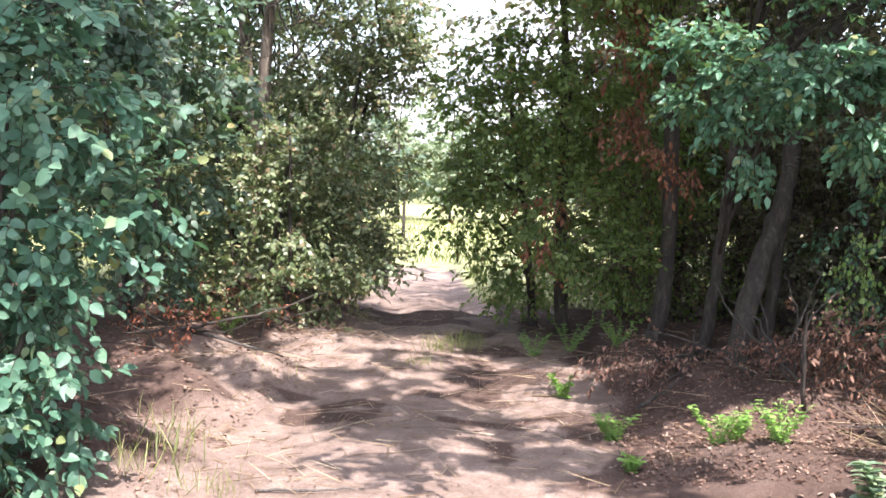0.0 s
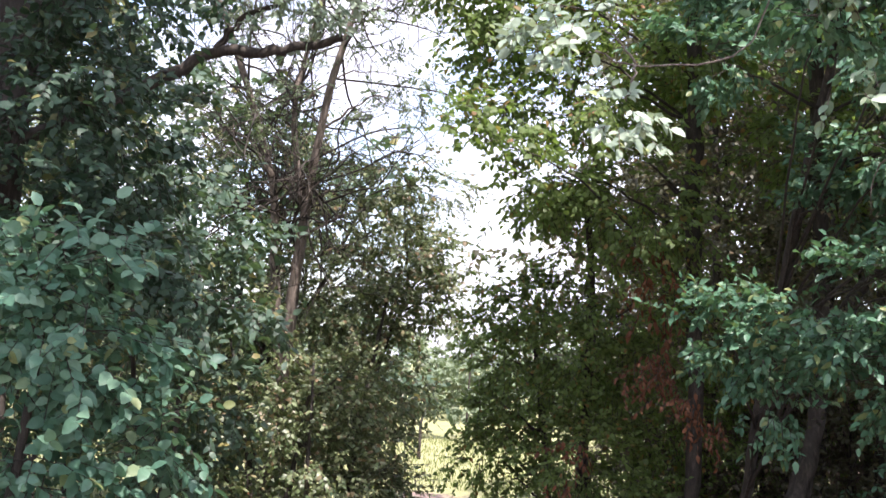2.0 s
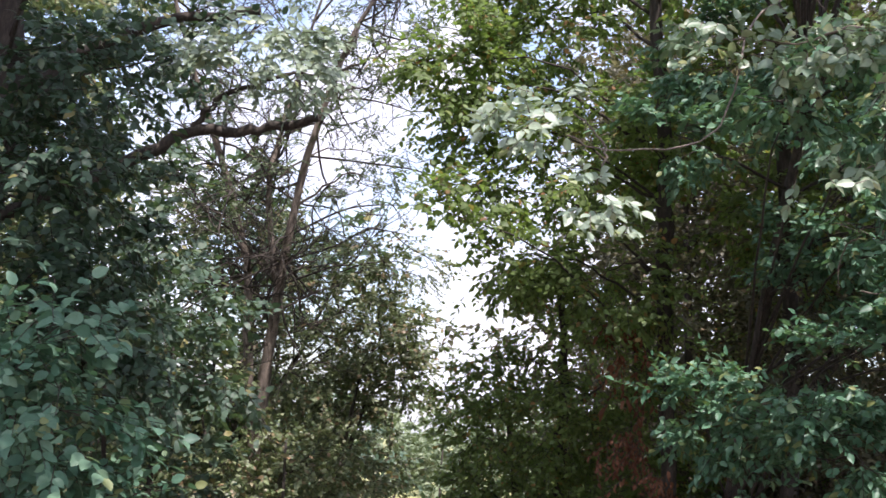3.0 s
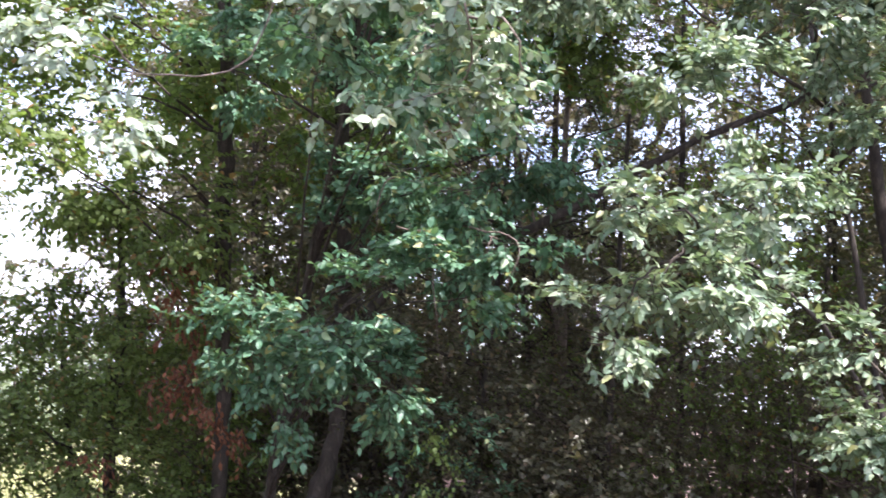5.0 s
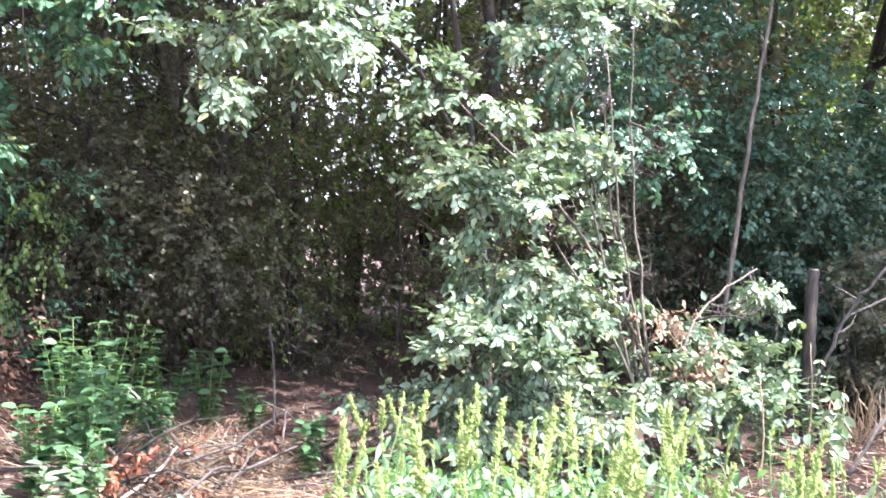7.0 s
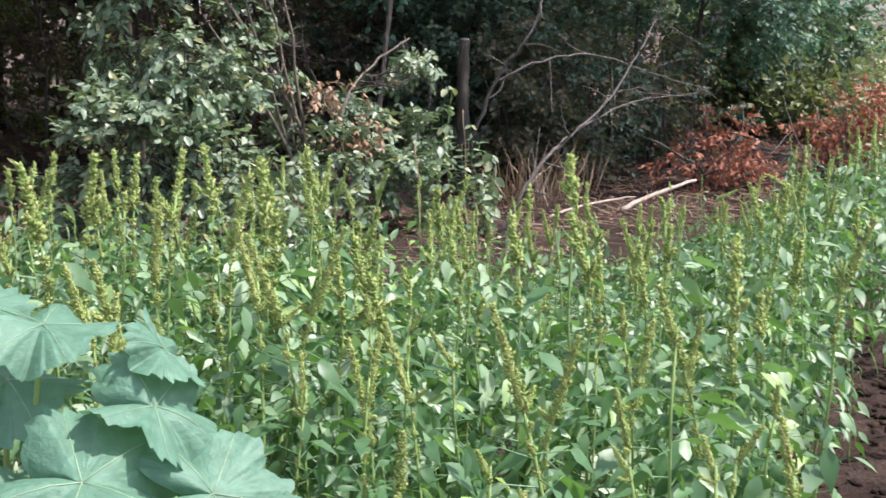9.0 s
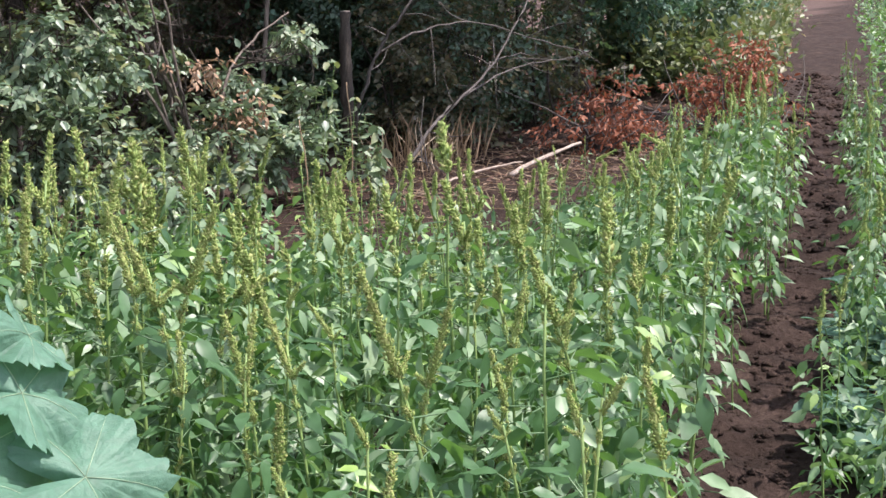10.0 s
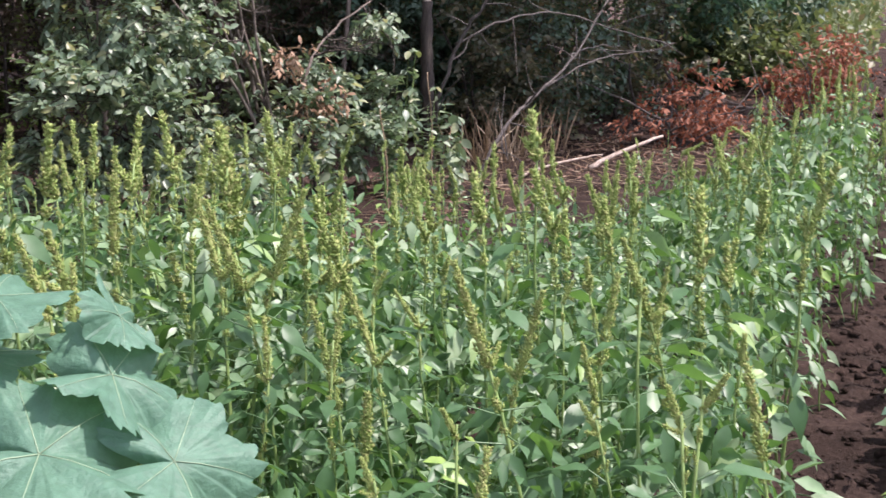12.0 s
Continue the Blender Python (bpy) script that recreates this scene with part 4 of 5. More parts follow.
tree("tree", "tall woodland tree with small dark leaves and a net of twigs", [
    [(5.2, 11.6, 0, .07), (5.1, 11.5, 2.0, .06), (5.0, 11.3, 4.2, .04), (4.9, 11.2, 6.8, .015)], [(5.1, 11.4, 2.6, .04), (4.3, 11.2, 4.0, .03), (3.8, 11.2, 6.0, .012)], [(5.0, 11.4, 3.0, .04), (6.0, 11.2, 4.4, .03), (6.6, 11.1, 6.2, .012)]],
    [(3.3 + .82 * (i % 5) + .25 * math.sin(i * 2.7), 11.1 + .5 * math.sin(i * 1.9), 3.3 + .66 * (i // 5) + .2 * math.cos(i * 2.1), .6) for i in range(30)],
    LEAF_SHADE, 31, size=.046, k=9, dens=430, blade=BLADE_FAR, shell=.1, tight=.2, limbs=False, bare=45)
tree("tree", "leafy tree behind the shrubs of the bank", [
    [(-2.6, 12.3, 0, .06), (-2.6, 12.2, 1.6, .05), (-2.5, 12.2, 3.2, .03), (-2.4, 12.2, 4.2, .012)], [(-2.6, 12.2, 1.4, .035), (-2.0, 12.2, 2.4, .025), (-1.6, 12.3, 3.4, .01)]],
    [(-3.7, 12.1, 2.9, .6), (-3.1, 12.3, 3.5, .55), (-2.5, 12.1, 3.9, .5), (-2.3, 12.4, 3.1, .55), (-1.75, 12.2, 2.6, .5), (-1.75, 12.4, 3.3, .42), (-3.0, 12.2, 2.3, .6), (-2.2, 12.2, 2.1, .55), (-3.6, 12.4, 3.9, .55), (-1.35, 12.3, 2.0, .4), (-1.0, 12.2, 2.5, .32), (-1.05, 12.1, 3.1, .36), (-1.3, 11.8, 2.9, .36), (-.8, 12.3, 3.55, .26)],
    LEAF_BUSH, 33, size=.055, k=9, dens=430, blade=BLADE_FAR, shell=.2, tight=.12, bare=22)


# the shaded wood behind, and the wood left of the track
def wood():
    rng = np.random.default_rng(77)
    spots = []
    for x0, x1, y0, y1, n in ((2.2, 8.8, 10.0, 13.0, 15), (8.2, 15.0, 7.8, 12.0, 13), (1.2, 9.0, 13.2, 18.0, 13), (9.0, 18.0, 12.2, 16.0, 7), (-7.0, -3.2, 3.0, 8.5, 8), (-6.5, -2.7, 9.8, 15.5, 10), (3.2, 7.6, 8.6, 9.6, 4)):
        for _ in range(n):
            for _try in range(30):
                x, y = rng.uniform(x0, x1), rng.uniform(y0, y1)
                if all((x - a) ** 2 + (y - b) ** 2 > 0.9 for a, b in spots):
                    break
            spots.append((x, y))
    for i, (x, y) in enumerate(spots):
        far = math.hypot(x - 1, y) > 12.5
        h = rng.uniform(4.8, 6.2) if x > -2 or y < 9 or x < -0.36 * (y + .6) + .1 else rng.uniform(1.9, 2.6)
        way = math.degrees(math.atan2(x - .98, y + .74))
        gap = 13 < way < 24
        h = min(h, 2.4 + .12 * math.hypot(x - 1, y)) if gap else h
        lean = rng.normal(0, 0.3, 2)
        tr = [(x, y, 0, rng.uniform(.035, .07)), (x + lean[0] * .2, y + lean[1] * .2, h * .3, .035), (x + lean[0] * .6, y + lean[1] * .6, h * .65, .028), (x + lean[0], y + lean[1], h + .6, .015)]
        ms = [(x + rng.normal(0, .5), y + rng.normal(0, .5), .6 + (h - .6) * (q + rng.uniform(0, .8)) / 6, rng.uniform(.6, .85) * (1.15 if far else 1) * (.85 if q > 3 else 1)) for q in range(6)]
        # Top mass mostly out of view, added as a roof against the sun
        ms += [] if gap else [(x + rng.normal(0, .4), y + rng.normal(0, .4), h + rng.uniform(.9, 1.5), 1.15)]
        tree("tree", "shaded woodland tree with dark green leaves", [tr], ms, LEAF_SHADE if x > -2 and (y > 12 or i % 3 != 1) else LEAF_RIGHT if x > -2 else (LEAF_DARK, LEAF_BUSH)[i % 2], 200 + i, dens=80 if far else 290, size=0.125 if far else 0.052, k=9, length=.3, blade=BLADE_FAR,
             group="trees of the wood", limbs=i % 3 == 0, tight=.22, shell=.2)
    for i, (x, y) in enumerate(((1.9, 11.3), (2.7, 11.9), (1.5, 12.6), (3.4, 12.3))):
        ms = [(x + rng.normal(0, .4), y + rng.normal(0, .4), 1.2 + .75 * q, rng.uniform(.6, .8)) for q in range(7)]
        tree("tree", "shaded woodland tree with dark green leaves", [[(x, y, 0, .06), (x + .1, y, 2.2, .045), (x, y + .2, 4.6, .03), (x + .1, y, 6.2, .015)]], ms, LEAF_SHADE, 260 + i, dens=340, size=.06, k=9, length=.3, blade=BLADE_FAR,
             group="trees of the wood", limbs=False, tight=.2, shell=.2)
    low = [(rng.uniform(2.9, 8.4), rng.uniform(8.4, 10.2)) for _ in range(22)] + [(rng.uniform(1.4, 3.4), rng.uniform(10.0, 11.4)) for _ in range(6)] + [(rng.uniform(8.2, 11.6), rng.uniform(6.8, 7.8)) for _ in range(9)] + [(rng.uniform(5.6, 8.4), rng.uniform(7.0, 8.4)) for _ in range(7)]
    behind = np.random.default_rng(78)
    low += [(behind.uniform(.75, 2.6), behind.uniform(10.6, 12.4)) for _ in range(10)]
    for i, (x, y) in enumerate(low):
        ms = [(x + rng.normal(0, .3), y + rng.normal(0, .3), z, rng.uniform(.36, .56)) for z in (.3, .7, 1.15, 1.65, 2.15)]
        tree("shrub", "shaded undergrowth shrub with thin stems", [[(x, y, 0, .016), (x + rng.normal(0, .1), y, .8, .012), (x + rng.normal(0, .2), y, 1.8, .006)]], ms, (LEAF_SHADE, LEAF_RIGHT, LEAF_SHADE)[i % 3], 300 + i, bare=6, bare_low=.15, bare_reach=.7, twig=TWIG,
             dens=150, size=0.042, k=9, blade=BLADE_FAR, category="shrub", group="shrubs of the wood", limbs=False, tight=.15)

    for i in range(9):
        x, y = rng.uniform(8.3, 10.6), rng.uniform(5.0, 6.0)
        ms = [(x + rng.normal(0, .25), y + rng.normal(0, .2), z, rng.uniform(.26, .4)) for z in (.2, .45, .8, 1.1)]
        tree("shrub", "shaded undergrowth shrub with thin stems", [[(x, y, 0, .014), (x + rng.normal(0, .1), y, .5, .01), (x + rng.normal(0, .15), y, 1.0, .005)]], ms, (LEAF_DARK, LEAF_SHADE)[i % 2], 360 + i,
             dens=330, size=0.055, k=9, blade=BLADE_FAR, category="shrub", group="shrubs of the wood", limbs=False, tight=.12)


wood()


# ---- the field and the far side ----
def field():
    rng = np.random.default_rng(5)
    s = Soup()
    n = 16000
    y = 13.6 + 26 * rng.random(n) ** 1.6
    x = rng.uniform(-9, 5, n) - 0.12 * (y - 14)
    ok = (np.abs(x - road_middle(y)) > road_half(y) * 0.95) | (y > 19)
    x, y = x[ok], y[ok]
    p = np.stack([x, y, ground_z(x, y) - 0.01], 1)
    d = unit(np.stack([rng.normal(0, .3, len(x)), rng.normal(0, .3, len(x)), np.ones(len(x))], 1))
    nm = unit(rng.normal(0, 1, (len(x), 3)))
    blades(s, p, d, nm, rng.uniform(0.05, 0.17, len(x)), BLADE_FAR, 0.13)
    tagged(new("field_grass", s.mesh("field_grass", FIELD_GRASS)), "sunny pale yellow-green field grass", "grass", kind="stuff")
    for i, (x, y, h) in enumerate(((-2.45, 26, .8), (-5.8, 33, 2.6), (0.2, 36, 3.2), (-8.0, 30, 2.5), (-4.6, 42, 4.0), (-2.6, 40, 3.8), (-1.2, 44, 4.2), (-7.0, 46, 4.2))):
        tree("bush", "small sunlit bush standing in the field", [[(x, y, 0, .04), (x, y, h * .5, .03), (x + .1, y, h * .9, .01)]], [(x, y, h * .3 - .6, h * .45), (x + .3, y, h * .6 - .6, h * .4), (x - .4, y + .2, h * .35 - .6, h * .4)], FAR_LEAF, 400 + i,
             dens=48, size=0.17, blade=BLADE_FAR, category="bush", group="bushes of the field", limbs=False)
    s = Soup()
    for x, y, h in [(rng.uniform(-45, 30), rng.uniform(56, 80), rng.uniform(4.0, 6.5)) for _ in range(48)] + [(rng.uniform(38, 60), rng.uniform(-12, 45), rng.uniform(4, 7)) for _ in range(22)]:
        base = float(ground_z(x, y))
        for _ in range(4):
            p, d = mass_points(rng, (x + rng.normal(0, 1.2), y + rng.normal(0, 1.2), base + h * rng.uniform(.25, .75)), (h * .4, h * .4, h * .33), 32, 0.5)
            sprays(s, None, rng, p, d, 5, 0.7, 0.42, BLADE_FAR)
    g = Soup()
    n = 9000
    x = 8 + 34 * rng.random(n) ** 1.5
    off = np.concatenate([rng.uniform(.35, 1.3, n // 2), rng.uniform(-5, -.4, n - n // 2)])
    y = np.interp(x, (4.0, 5.6, 11.5, 22, 45), (0.36, 0.88, 3.2, 7.4, 16.4)) + off * (1 + .03 * x)
    ok = (off < 0) & (x > 9)
    x, y = x[ok], y[ok]
    p = np.stack([x, y, ground_z(x, y)], 1)
    d = unit(np.stack([rng.normal(0, .4, len(x)), rng.normal(0, .4, len(x)), np.ones(len(x))], 1))
    sprays(g, None, rng, p, d, 4, .5, .1, BLADE_FAR, .5)
    low = Soup()
    n = 5200
    x = 12.5 + 26 * rng.random(n) ** 1.4
    y = np.interp(x, (4.0, 5.6, 11.5, 22, 45), (0.36, 0.88, 3.2, 7.4, 16.4)) + rng.uniform(.45, 2.2, n) * (1 + .03 * x)
    p = np.stack([x, y, ground_z(x, y) + rng.uniform(0, .5, n)], 1)
    sprays(low, None, rng, p, unit(rng.normal(0, .5, (n, 3)) + np.array((0, 0, 1.0))), 4, .5, .1, BLADE_FAR, .5)
    tagged(new("low_brush", low.mesh("low_brush", LEAF_BUSH)), "low grey-green brush between the strip and the wood", "brush", kind="stuff")
    tagged(new("far_weeds", g.mesh("far_weeds", WEED_LEAF)), "tall green weeds along the bare strip", "weeds", kind="stuff")
    tagged(new("far_woods", s.mesh("far_woods", FAR_LEAF)), "hazy line of trees beyond the field", "trees", kind="stuff")


field()


# ---- weeds ----
OCT_V = np.array([(1, 0, 0), (-1, 0, 0), (0, 1, 0), (0, -1, 0), (0, 0, 1.0), (0, 0, -1.0)])
OCT_F = np.array([(0, 2, 4), (2, 1, 4), (1, 3, 4), (3, 0, 4), (2, 0, 5), (1, 2, 5), (3, 1, 5), (0, 3, 5)])


def seed_spike(soup, rng, a, b, r, blunt=.55, pitch=.0010):
    """A dense knobbly spike of small florets from a to b, with bristles between them."""
    a, b = np.asarray(a, float), np.asarray(b, float)
    ln = np.linalg.norm(b - a)
    n = int(ln / pitch) + 9
    t = (np.arange(n) + rng.random(n)) / n
    lump = 1 + .3 * np.sin(t * ln * 260 + rng.uniform(0, 6)) + .16 * np.sin(t * ln * 640)
    rad = r * lump * np.clip(1.04 - t, .04, 1) ** blunt * np.clip(t * 9 + .35, 0, 1)
    th = np.arange(n) * 2.4 + rng.normal(0, .3, n)
    way = (b - a) / ln
    s1 = unit(np.cross(way, (.31, .9, .2)))
    s2 = np.cross(way, s1)
    out = s1 * np.cos(th)[:, None] + s2 * np.sin(th)[:, None]
    p = a + (b - a) * t[:, None] + out * (rad * rng.uniform(.5, .92, n))[:, None]
    sz = (.22 * r + .0011) * (pitch / .0008) ** .5 * rng.uniform(.5, 1.35, n)
    v = p[:, None] + (OCT_V[None] + .8 * out[:, None] * np.array((0, 0, 0, 0, 1, 0))[None, :, None]) * sz[:, None, None] * rng.uniform(.5, 1.4, (n, 6, 1))
    soup.add(v, (np.arange(n) * 6)[:, None, None] + OCT_F[None])
    d = unit(out + way * .9 + rng.normal(0, .4, (n, 3)))
    blades(soup, p, d, unit(rng.normal(0, 1, (n, 3))), sz * rng.uniform(1.6, 3.0, n), BLADE_FAR, .4)
    tube(soup, np.stack([a, a + (b - a) * .25, (a + b) / 2, a + (b - a) * .8, b]), (r * .3, r * .5, r * .42, r * .25, r * .04), 6)


def amaranth(seed, single_leaves, leafy=False):
    """An upright weed: stem, alternate drooping leaves, a knobbly seed head and knots of florets down the stem. Built at the origin."""
    rng = np.random.default_rng(seed)
    h = rng.uniform(0.80, 0.95)
    root = tagged(new("amaranth_weed"), "green amaranth weed with a bristly yellow-green seed head", "weed", "weeds of the patch")
    bend = rng.normal(0, 0.035, 2)
    zs = np.linspace(-0.06, h, 9)
    line = np.stack([bend[0] * (zs / h) ** 2 + rng.normal(0, .004, 9), bend[1] * (zs / h) ** 2 + rng.normal(0, .004, 9), zs], 1)

    def at(z):
        return np.array([np.interp(z, zs, line[:, 0]), np.interp(z, zs, line[:, 1]), z])
    s = Soup()
    tube(s, line, np.linspace(.0055, .002, 9), 6)
    part("stem", s, STEM, root)
    k = int(rng.integers(46, 56))
    joined = Soup()
    for j in range(k):
        f = (j + rng.uniform(-.3, .3)) / k
        z = h * (0.14 + 0.76 * f)
        a = j * 2.4 + rng.normal(0, .35)
        base = at(z)
        way = np.array((math.cos(a), math.sin(a), 0.0))
        pet = base + way * rng.uniform(.02, .06) + np.array((0, 0, rng.uniform(.0, .025)))
        ls = Soup() if single_leaves else joined
        rods(ls, base[None], pet[None], 0.0014, 0.0011)
        d = unit(way * 1.0 + np.array((0, 0, rng.uniform(-1.6, 0.25))))
        nm = unit(np.array((0, 0, .9)) + way * 0.35 + rng.normal(0, .42, 3))
        size = (.032 + .075 * rng.random() ** 1.7) * (1.1 - 0.7 * max(0, f - .45))
        blades(ls, pet[None], d[None], nm[None], np.array([size]), BLADE_WEED if single_leaves else BLADE_WEED_PLAIN, rng.uniform(.75, 1.15))
        if single_leaves:
            part("leaf", ls, WEED_LEAF, root)
    if not single_leaves:
        part("foliage", joined, WEED_LEAF, root)
    hl = rng.uniform(.035, .07) if leafy else rng.uniform(.09, .16)
    r = rng.uniform(.006, .009) if leafy else rng.uniform(.0085, .0118)
    pitch = .00045 if single_leaves else .0017
    nod = rng.normal(0, .016, 2)
    s = Soup()
    seed_spike(s, rng, at(h - hl * .4), at(h) + np.array((bend[0] * .4 + nod[0], bend[1] * .4 + nod[1], hl * .6)), r, pitch=pitch)
    for _ in range(int(rng.integers(0, 4))):
        z = h - hl * rng.uniform(.25, .5)
        a = rng.uniform(0, 6.28)
        ln = rng.uniform(.02, .055)
        seed_spike(s, rng, at(z), at(z) + np.array((math.cos(a) * .6, math.sin(a) * .6, rng.uniform(.2, 1.0))) * ln, r * .55, pitch=pitch)
    part("seed_head", s, WEED_HEAD, root, "bristly yellow-green seed spike", kind="stuff")
    low = h - hl * .4
    s = Soup()
    for j in range(int(rng.integers(2, 6))):
        low -= rng.uniform(.016, .04)
        a = rng.uniform(0, 6.28)
        seed_spike(s, rng, at(low - .007), at(low + .009) + np.array((math.cos(a), math.sin(a), .3)) * .006, r * rng.uniform(.4, .75), .3, pitch * 1.2)
    part("side_spike", s, WEED_HEAD, root, kind="stuff")
    return root, h + hl * .6


def inside(poly, x, y):
    hit = False
    for (ax, ay), (bx, by) in zip(poly, poly[1:] + poly[:1]):
        if (ay > y) != (by > y) and x < (bx - ax) * (y - ay) / (by - ay) + ax:
            hit = not hit
    return hit


PATCH = [(1.95, -.38), (2.5, -.2), (3.2, .28), (4.3, .75), (6.3, 1.45), (8.9, 2.44), (8.8, 3.3), (7.8, 3.0), (5.2, 2.2), (4.2, 2.5), (3.3, 3.1), (2.65, 2.5), (2.15, 1.3), (1.85, .4)]
BEYOND = [(3.3, .0), (4.25, .36), (5.8, .87), (8, 1.75), (13, 3.68), (13, 2.8), (6, .4), (3.8, -.25)]


# tall weeds that stand out of the patch: x, y, height of the seed head's tip
TALL_WEEDS = ((2.42, 1.48, 1.05), (2.3, 1.21, 1.07), (2.52, 1.31, 1.05), (2.93, 1.63, 1.0), (2.75, 1.27, 1.03), (2.78, 1.24, .97), (2.37, .91, 1.0), (2.35, .8, .98),
              (2.32, .7, .98), (3.21, 1.66, .9), (3.43, 1.45, .89), (2.75, .98, .9), (2.68, .76, .86), (3.21, 1.09, .84), (2.82, .57, .97), (3.09, .65, 1.03), (3.08, .3, .95),
              (2.93, .15, .95), (3.26, .22, 1.0), (2.32, .47, .87), (2.37, .47, .83), (2.45, .4, .84), (2.48, .3, .87), (2.55, .17, .8), (2.18, .21, .8), (4.11, 1.09, .86), (2.13, .81, .94), (3.32, .63, .87))


def weeds():
    rng = np.random.default_rng(9)
    fine = [amaranth(500 + i, True, i > 4) for i in range(8)]
    plain = [amaranth(540 + i, False, i > 4) for i in range(8)]
    spots = [(x, y, z) for x, y, z in TALL_WEEDS] + [(4.75, .84, -1.0), (5.6, 1.1, -1.0), (5.75, 1.18, -1.0), (6.5, 1.42, -1.0), (7.4, 1.78, -1.0), (8.2, 2.1, -1.0)]
    for poly, n, gap in ((PATCH, 232, .09), (BEYOND, 60, .11)):
        xs, ys = [p[0] for p in poly], [p[1] for p in poly]
        made = tries = 0
        while made < n and tries < 20000:
            tries += 1
            x = min(xs) + (max(xs) - min(xs)) * rng.random() ** (1.7 if poly is PATCH else 2.2)
            y = rng.uniform(min(ys), max(ys))
            if inside(poly, x, y) and math.hypot(x - 1.85, y - .35) > .3 and all((x - a) ** 2 + (y - b) ** 2 > gap ** 2 for a, b, _ in spots):
                spots.append((x, y, 0.0 if poly is PATCH else -1.0))
                made += 1
    used = set()
    for x, y, tip in spots:
        reach = math.hypot(x - 1.2, y + .81)
        fall = np.interp(math.degrees(math.atan2(x - 1.2, y + .81)), (30, 43, 49, 56, 58, 61, 63, 66, 68, 72), (.12, .13, .15, .165, .15, .122, .10, .076, .066, .07))
        top = 1.34 - fall * reach * rng.uniform(.86, 1.22)
        if tip == 0 and top < .3:
            continue
        near = reach < 2.1
        kind, height = (fine if near else plain)[int(rng.integers(0, 5 if tip > 0 else 8))]
        size = rng.uniform(.82, 1.06) * (.62 if tip < 0 and x < 5 else .75 if tip < 0 else 1.0)
        sc = tip / height if tip > 0 else min(size, top / height) if tip == 0 else size
        m = Matrix.LocRotScale(on_ground(x, y), Euler((rng.normal(0, .06), rng.normal(0, .06), rng.uniform(0, 6.28))), Vector((sc, sc, sc)))
        if kind.name in used:
            o = copy_thing(kind, m)
        else:
            o = kind
            used.add(kind.name)
        o.matrix_basis = m
    for kind, _ in fine + plain:
        if kind.name not in used:
            kind.location = on_ground(2.6, .9)
    s, w = Soup(), Soup()
    pts = []
    while len(pts) < 3700:
        poly = PATCH if rng.random() < .68 else BEYOND
        x, y = rng.uniform(1.8, 11), rng.uniform(-1, 3.5)
        if inside(poly, x, y) and rng.random() < 1.5 / max(1, x - 1.2):
            fall = np.interp(math.degrees(math.atan2(x - 1.2, y + .81)), (30, 43, 49, 56, 58, 61, 63, 66, 68, 72), (.12, .13, .15, .165, .15, .122, .10, .076, .066, .07))
            top = min(.84, 1.2 - fall * math.hypot(x - 1.2, y + .81)) if poly is PATCH else .34
            if top > .1:
                pts.append((x, y, float(ground_z(x, y)) + .03 + .8 * top * rng.random() ** .8))
    p = np.array(pts)
    d = unit(rng.normal(0, 1, p.shape) * np.array((1, 1, .4)))
    sprays(s, w, rng, p, d, 6, .1, .052, BLADE_FOLD, .9, width=.75, flat=.75)
    tagged(new("weed_undergrowth", s.mesh("weed_undergrowth", WEED_LEAF)), "low leafy green undergrowth among the weeds", "weeds", kind="stuff")


weeds()


def squash_blade(soup, veins, centre, way, nrm, size, rng):
    """A broad lobed and toothed leaf with its veins."""
    x, y = np.asarray(way, float), None
    z = np.asarray(unit(np.asarray(nrm, float)[None])[0])
    x = unit((x - z * np.dot(x, z))[None])[0]
    y = np.cross(z, x)
    n = 190
    th = np.linspace(-math.pi, math.pi, n, endpoint=False)
    lobes = 0.70 + 0.30 * np.abs(np.cos(2.5 * th)) ** 0.8 + 0.05 * np.cos(th) + 0.03 * np.sin(3 * th + rng.uniform(0, 6))
    saw = np.mod((th + math.pi) * 3.9 + .25 * np.sin(5 * th), 1.0)
    teeth = 1 + 0.17 * (saw - .5) * np.interp(th, np.linspace(-3.2, 3.2, 23), rng.uniform(.2, 1.5, 23)) + 0.03 * np.abs(np.mod((th + math.pi) * 11, 1.0) - .5)
    rad = lobes * teeth * (1 - 0.8 * np.exp(-((np.abs(th) - math.pi) / .2) ** 2))
    verts, tris = [np.asarray(centre, float)], []
    ph = rng.uniform(0, 6.28)
    for ri, f in enumerate((.3, .6, .85, 1.0)):
        r = rad * f * size * .5
        lift = .12 * size * np.sin(2 * th + ph) * f * f + .05 * size * np.sin(3 * th - ph) * f - .10 * size * f * f + .035 * size * np.cos(5 * th) * f + .025 * size * np.sin(9 * th + ph) * f * f + 0.06 * size * f
        for a, q, l in zip(th, r, lift):
            verts.append(np.asarray(centre) + x * q * math.cos(a) + y * q * math.sin(a) + z * l)
    for j in range(n):
        tris.append((0, 1 + j, 1 + (j + 1) % n))
    for ri in range(3):
        a, b = 1 + ri * n, 1 + (ri + 1) * n
        for j in range(n):
            q = (j + 1) % n
            tris += [(a + j, b + j, b + q), (a + j, b + q, a + q)]
    soup.add(verts, tris)
    v = np.array(verts)
    for a in (0, 1.257, -1.257, 2.3, -2.3):
        j = int(round((a + math.pi) / (2 * math.pi) * n)) % n
        line = np.array([v[0], v[1 + j], v[1 + n + j], v[1 + 2 * n + j], v[1 + 3 * n + j]]) + z * .0005
        tube(veins, line, np.linspace(.0009, .0002, 5) * size / .25, 5)


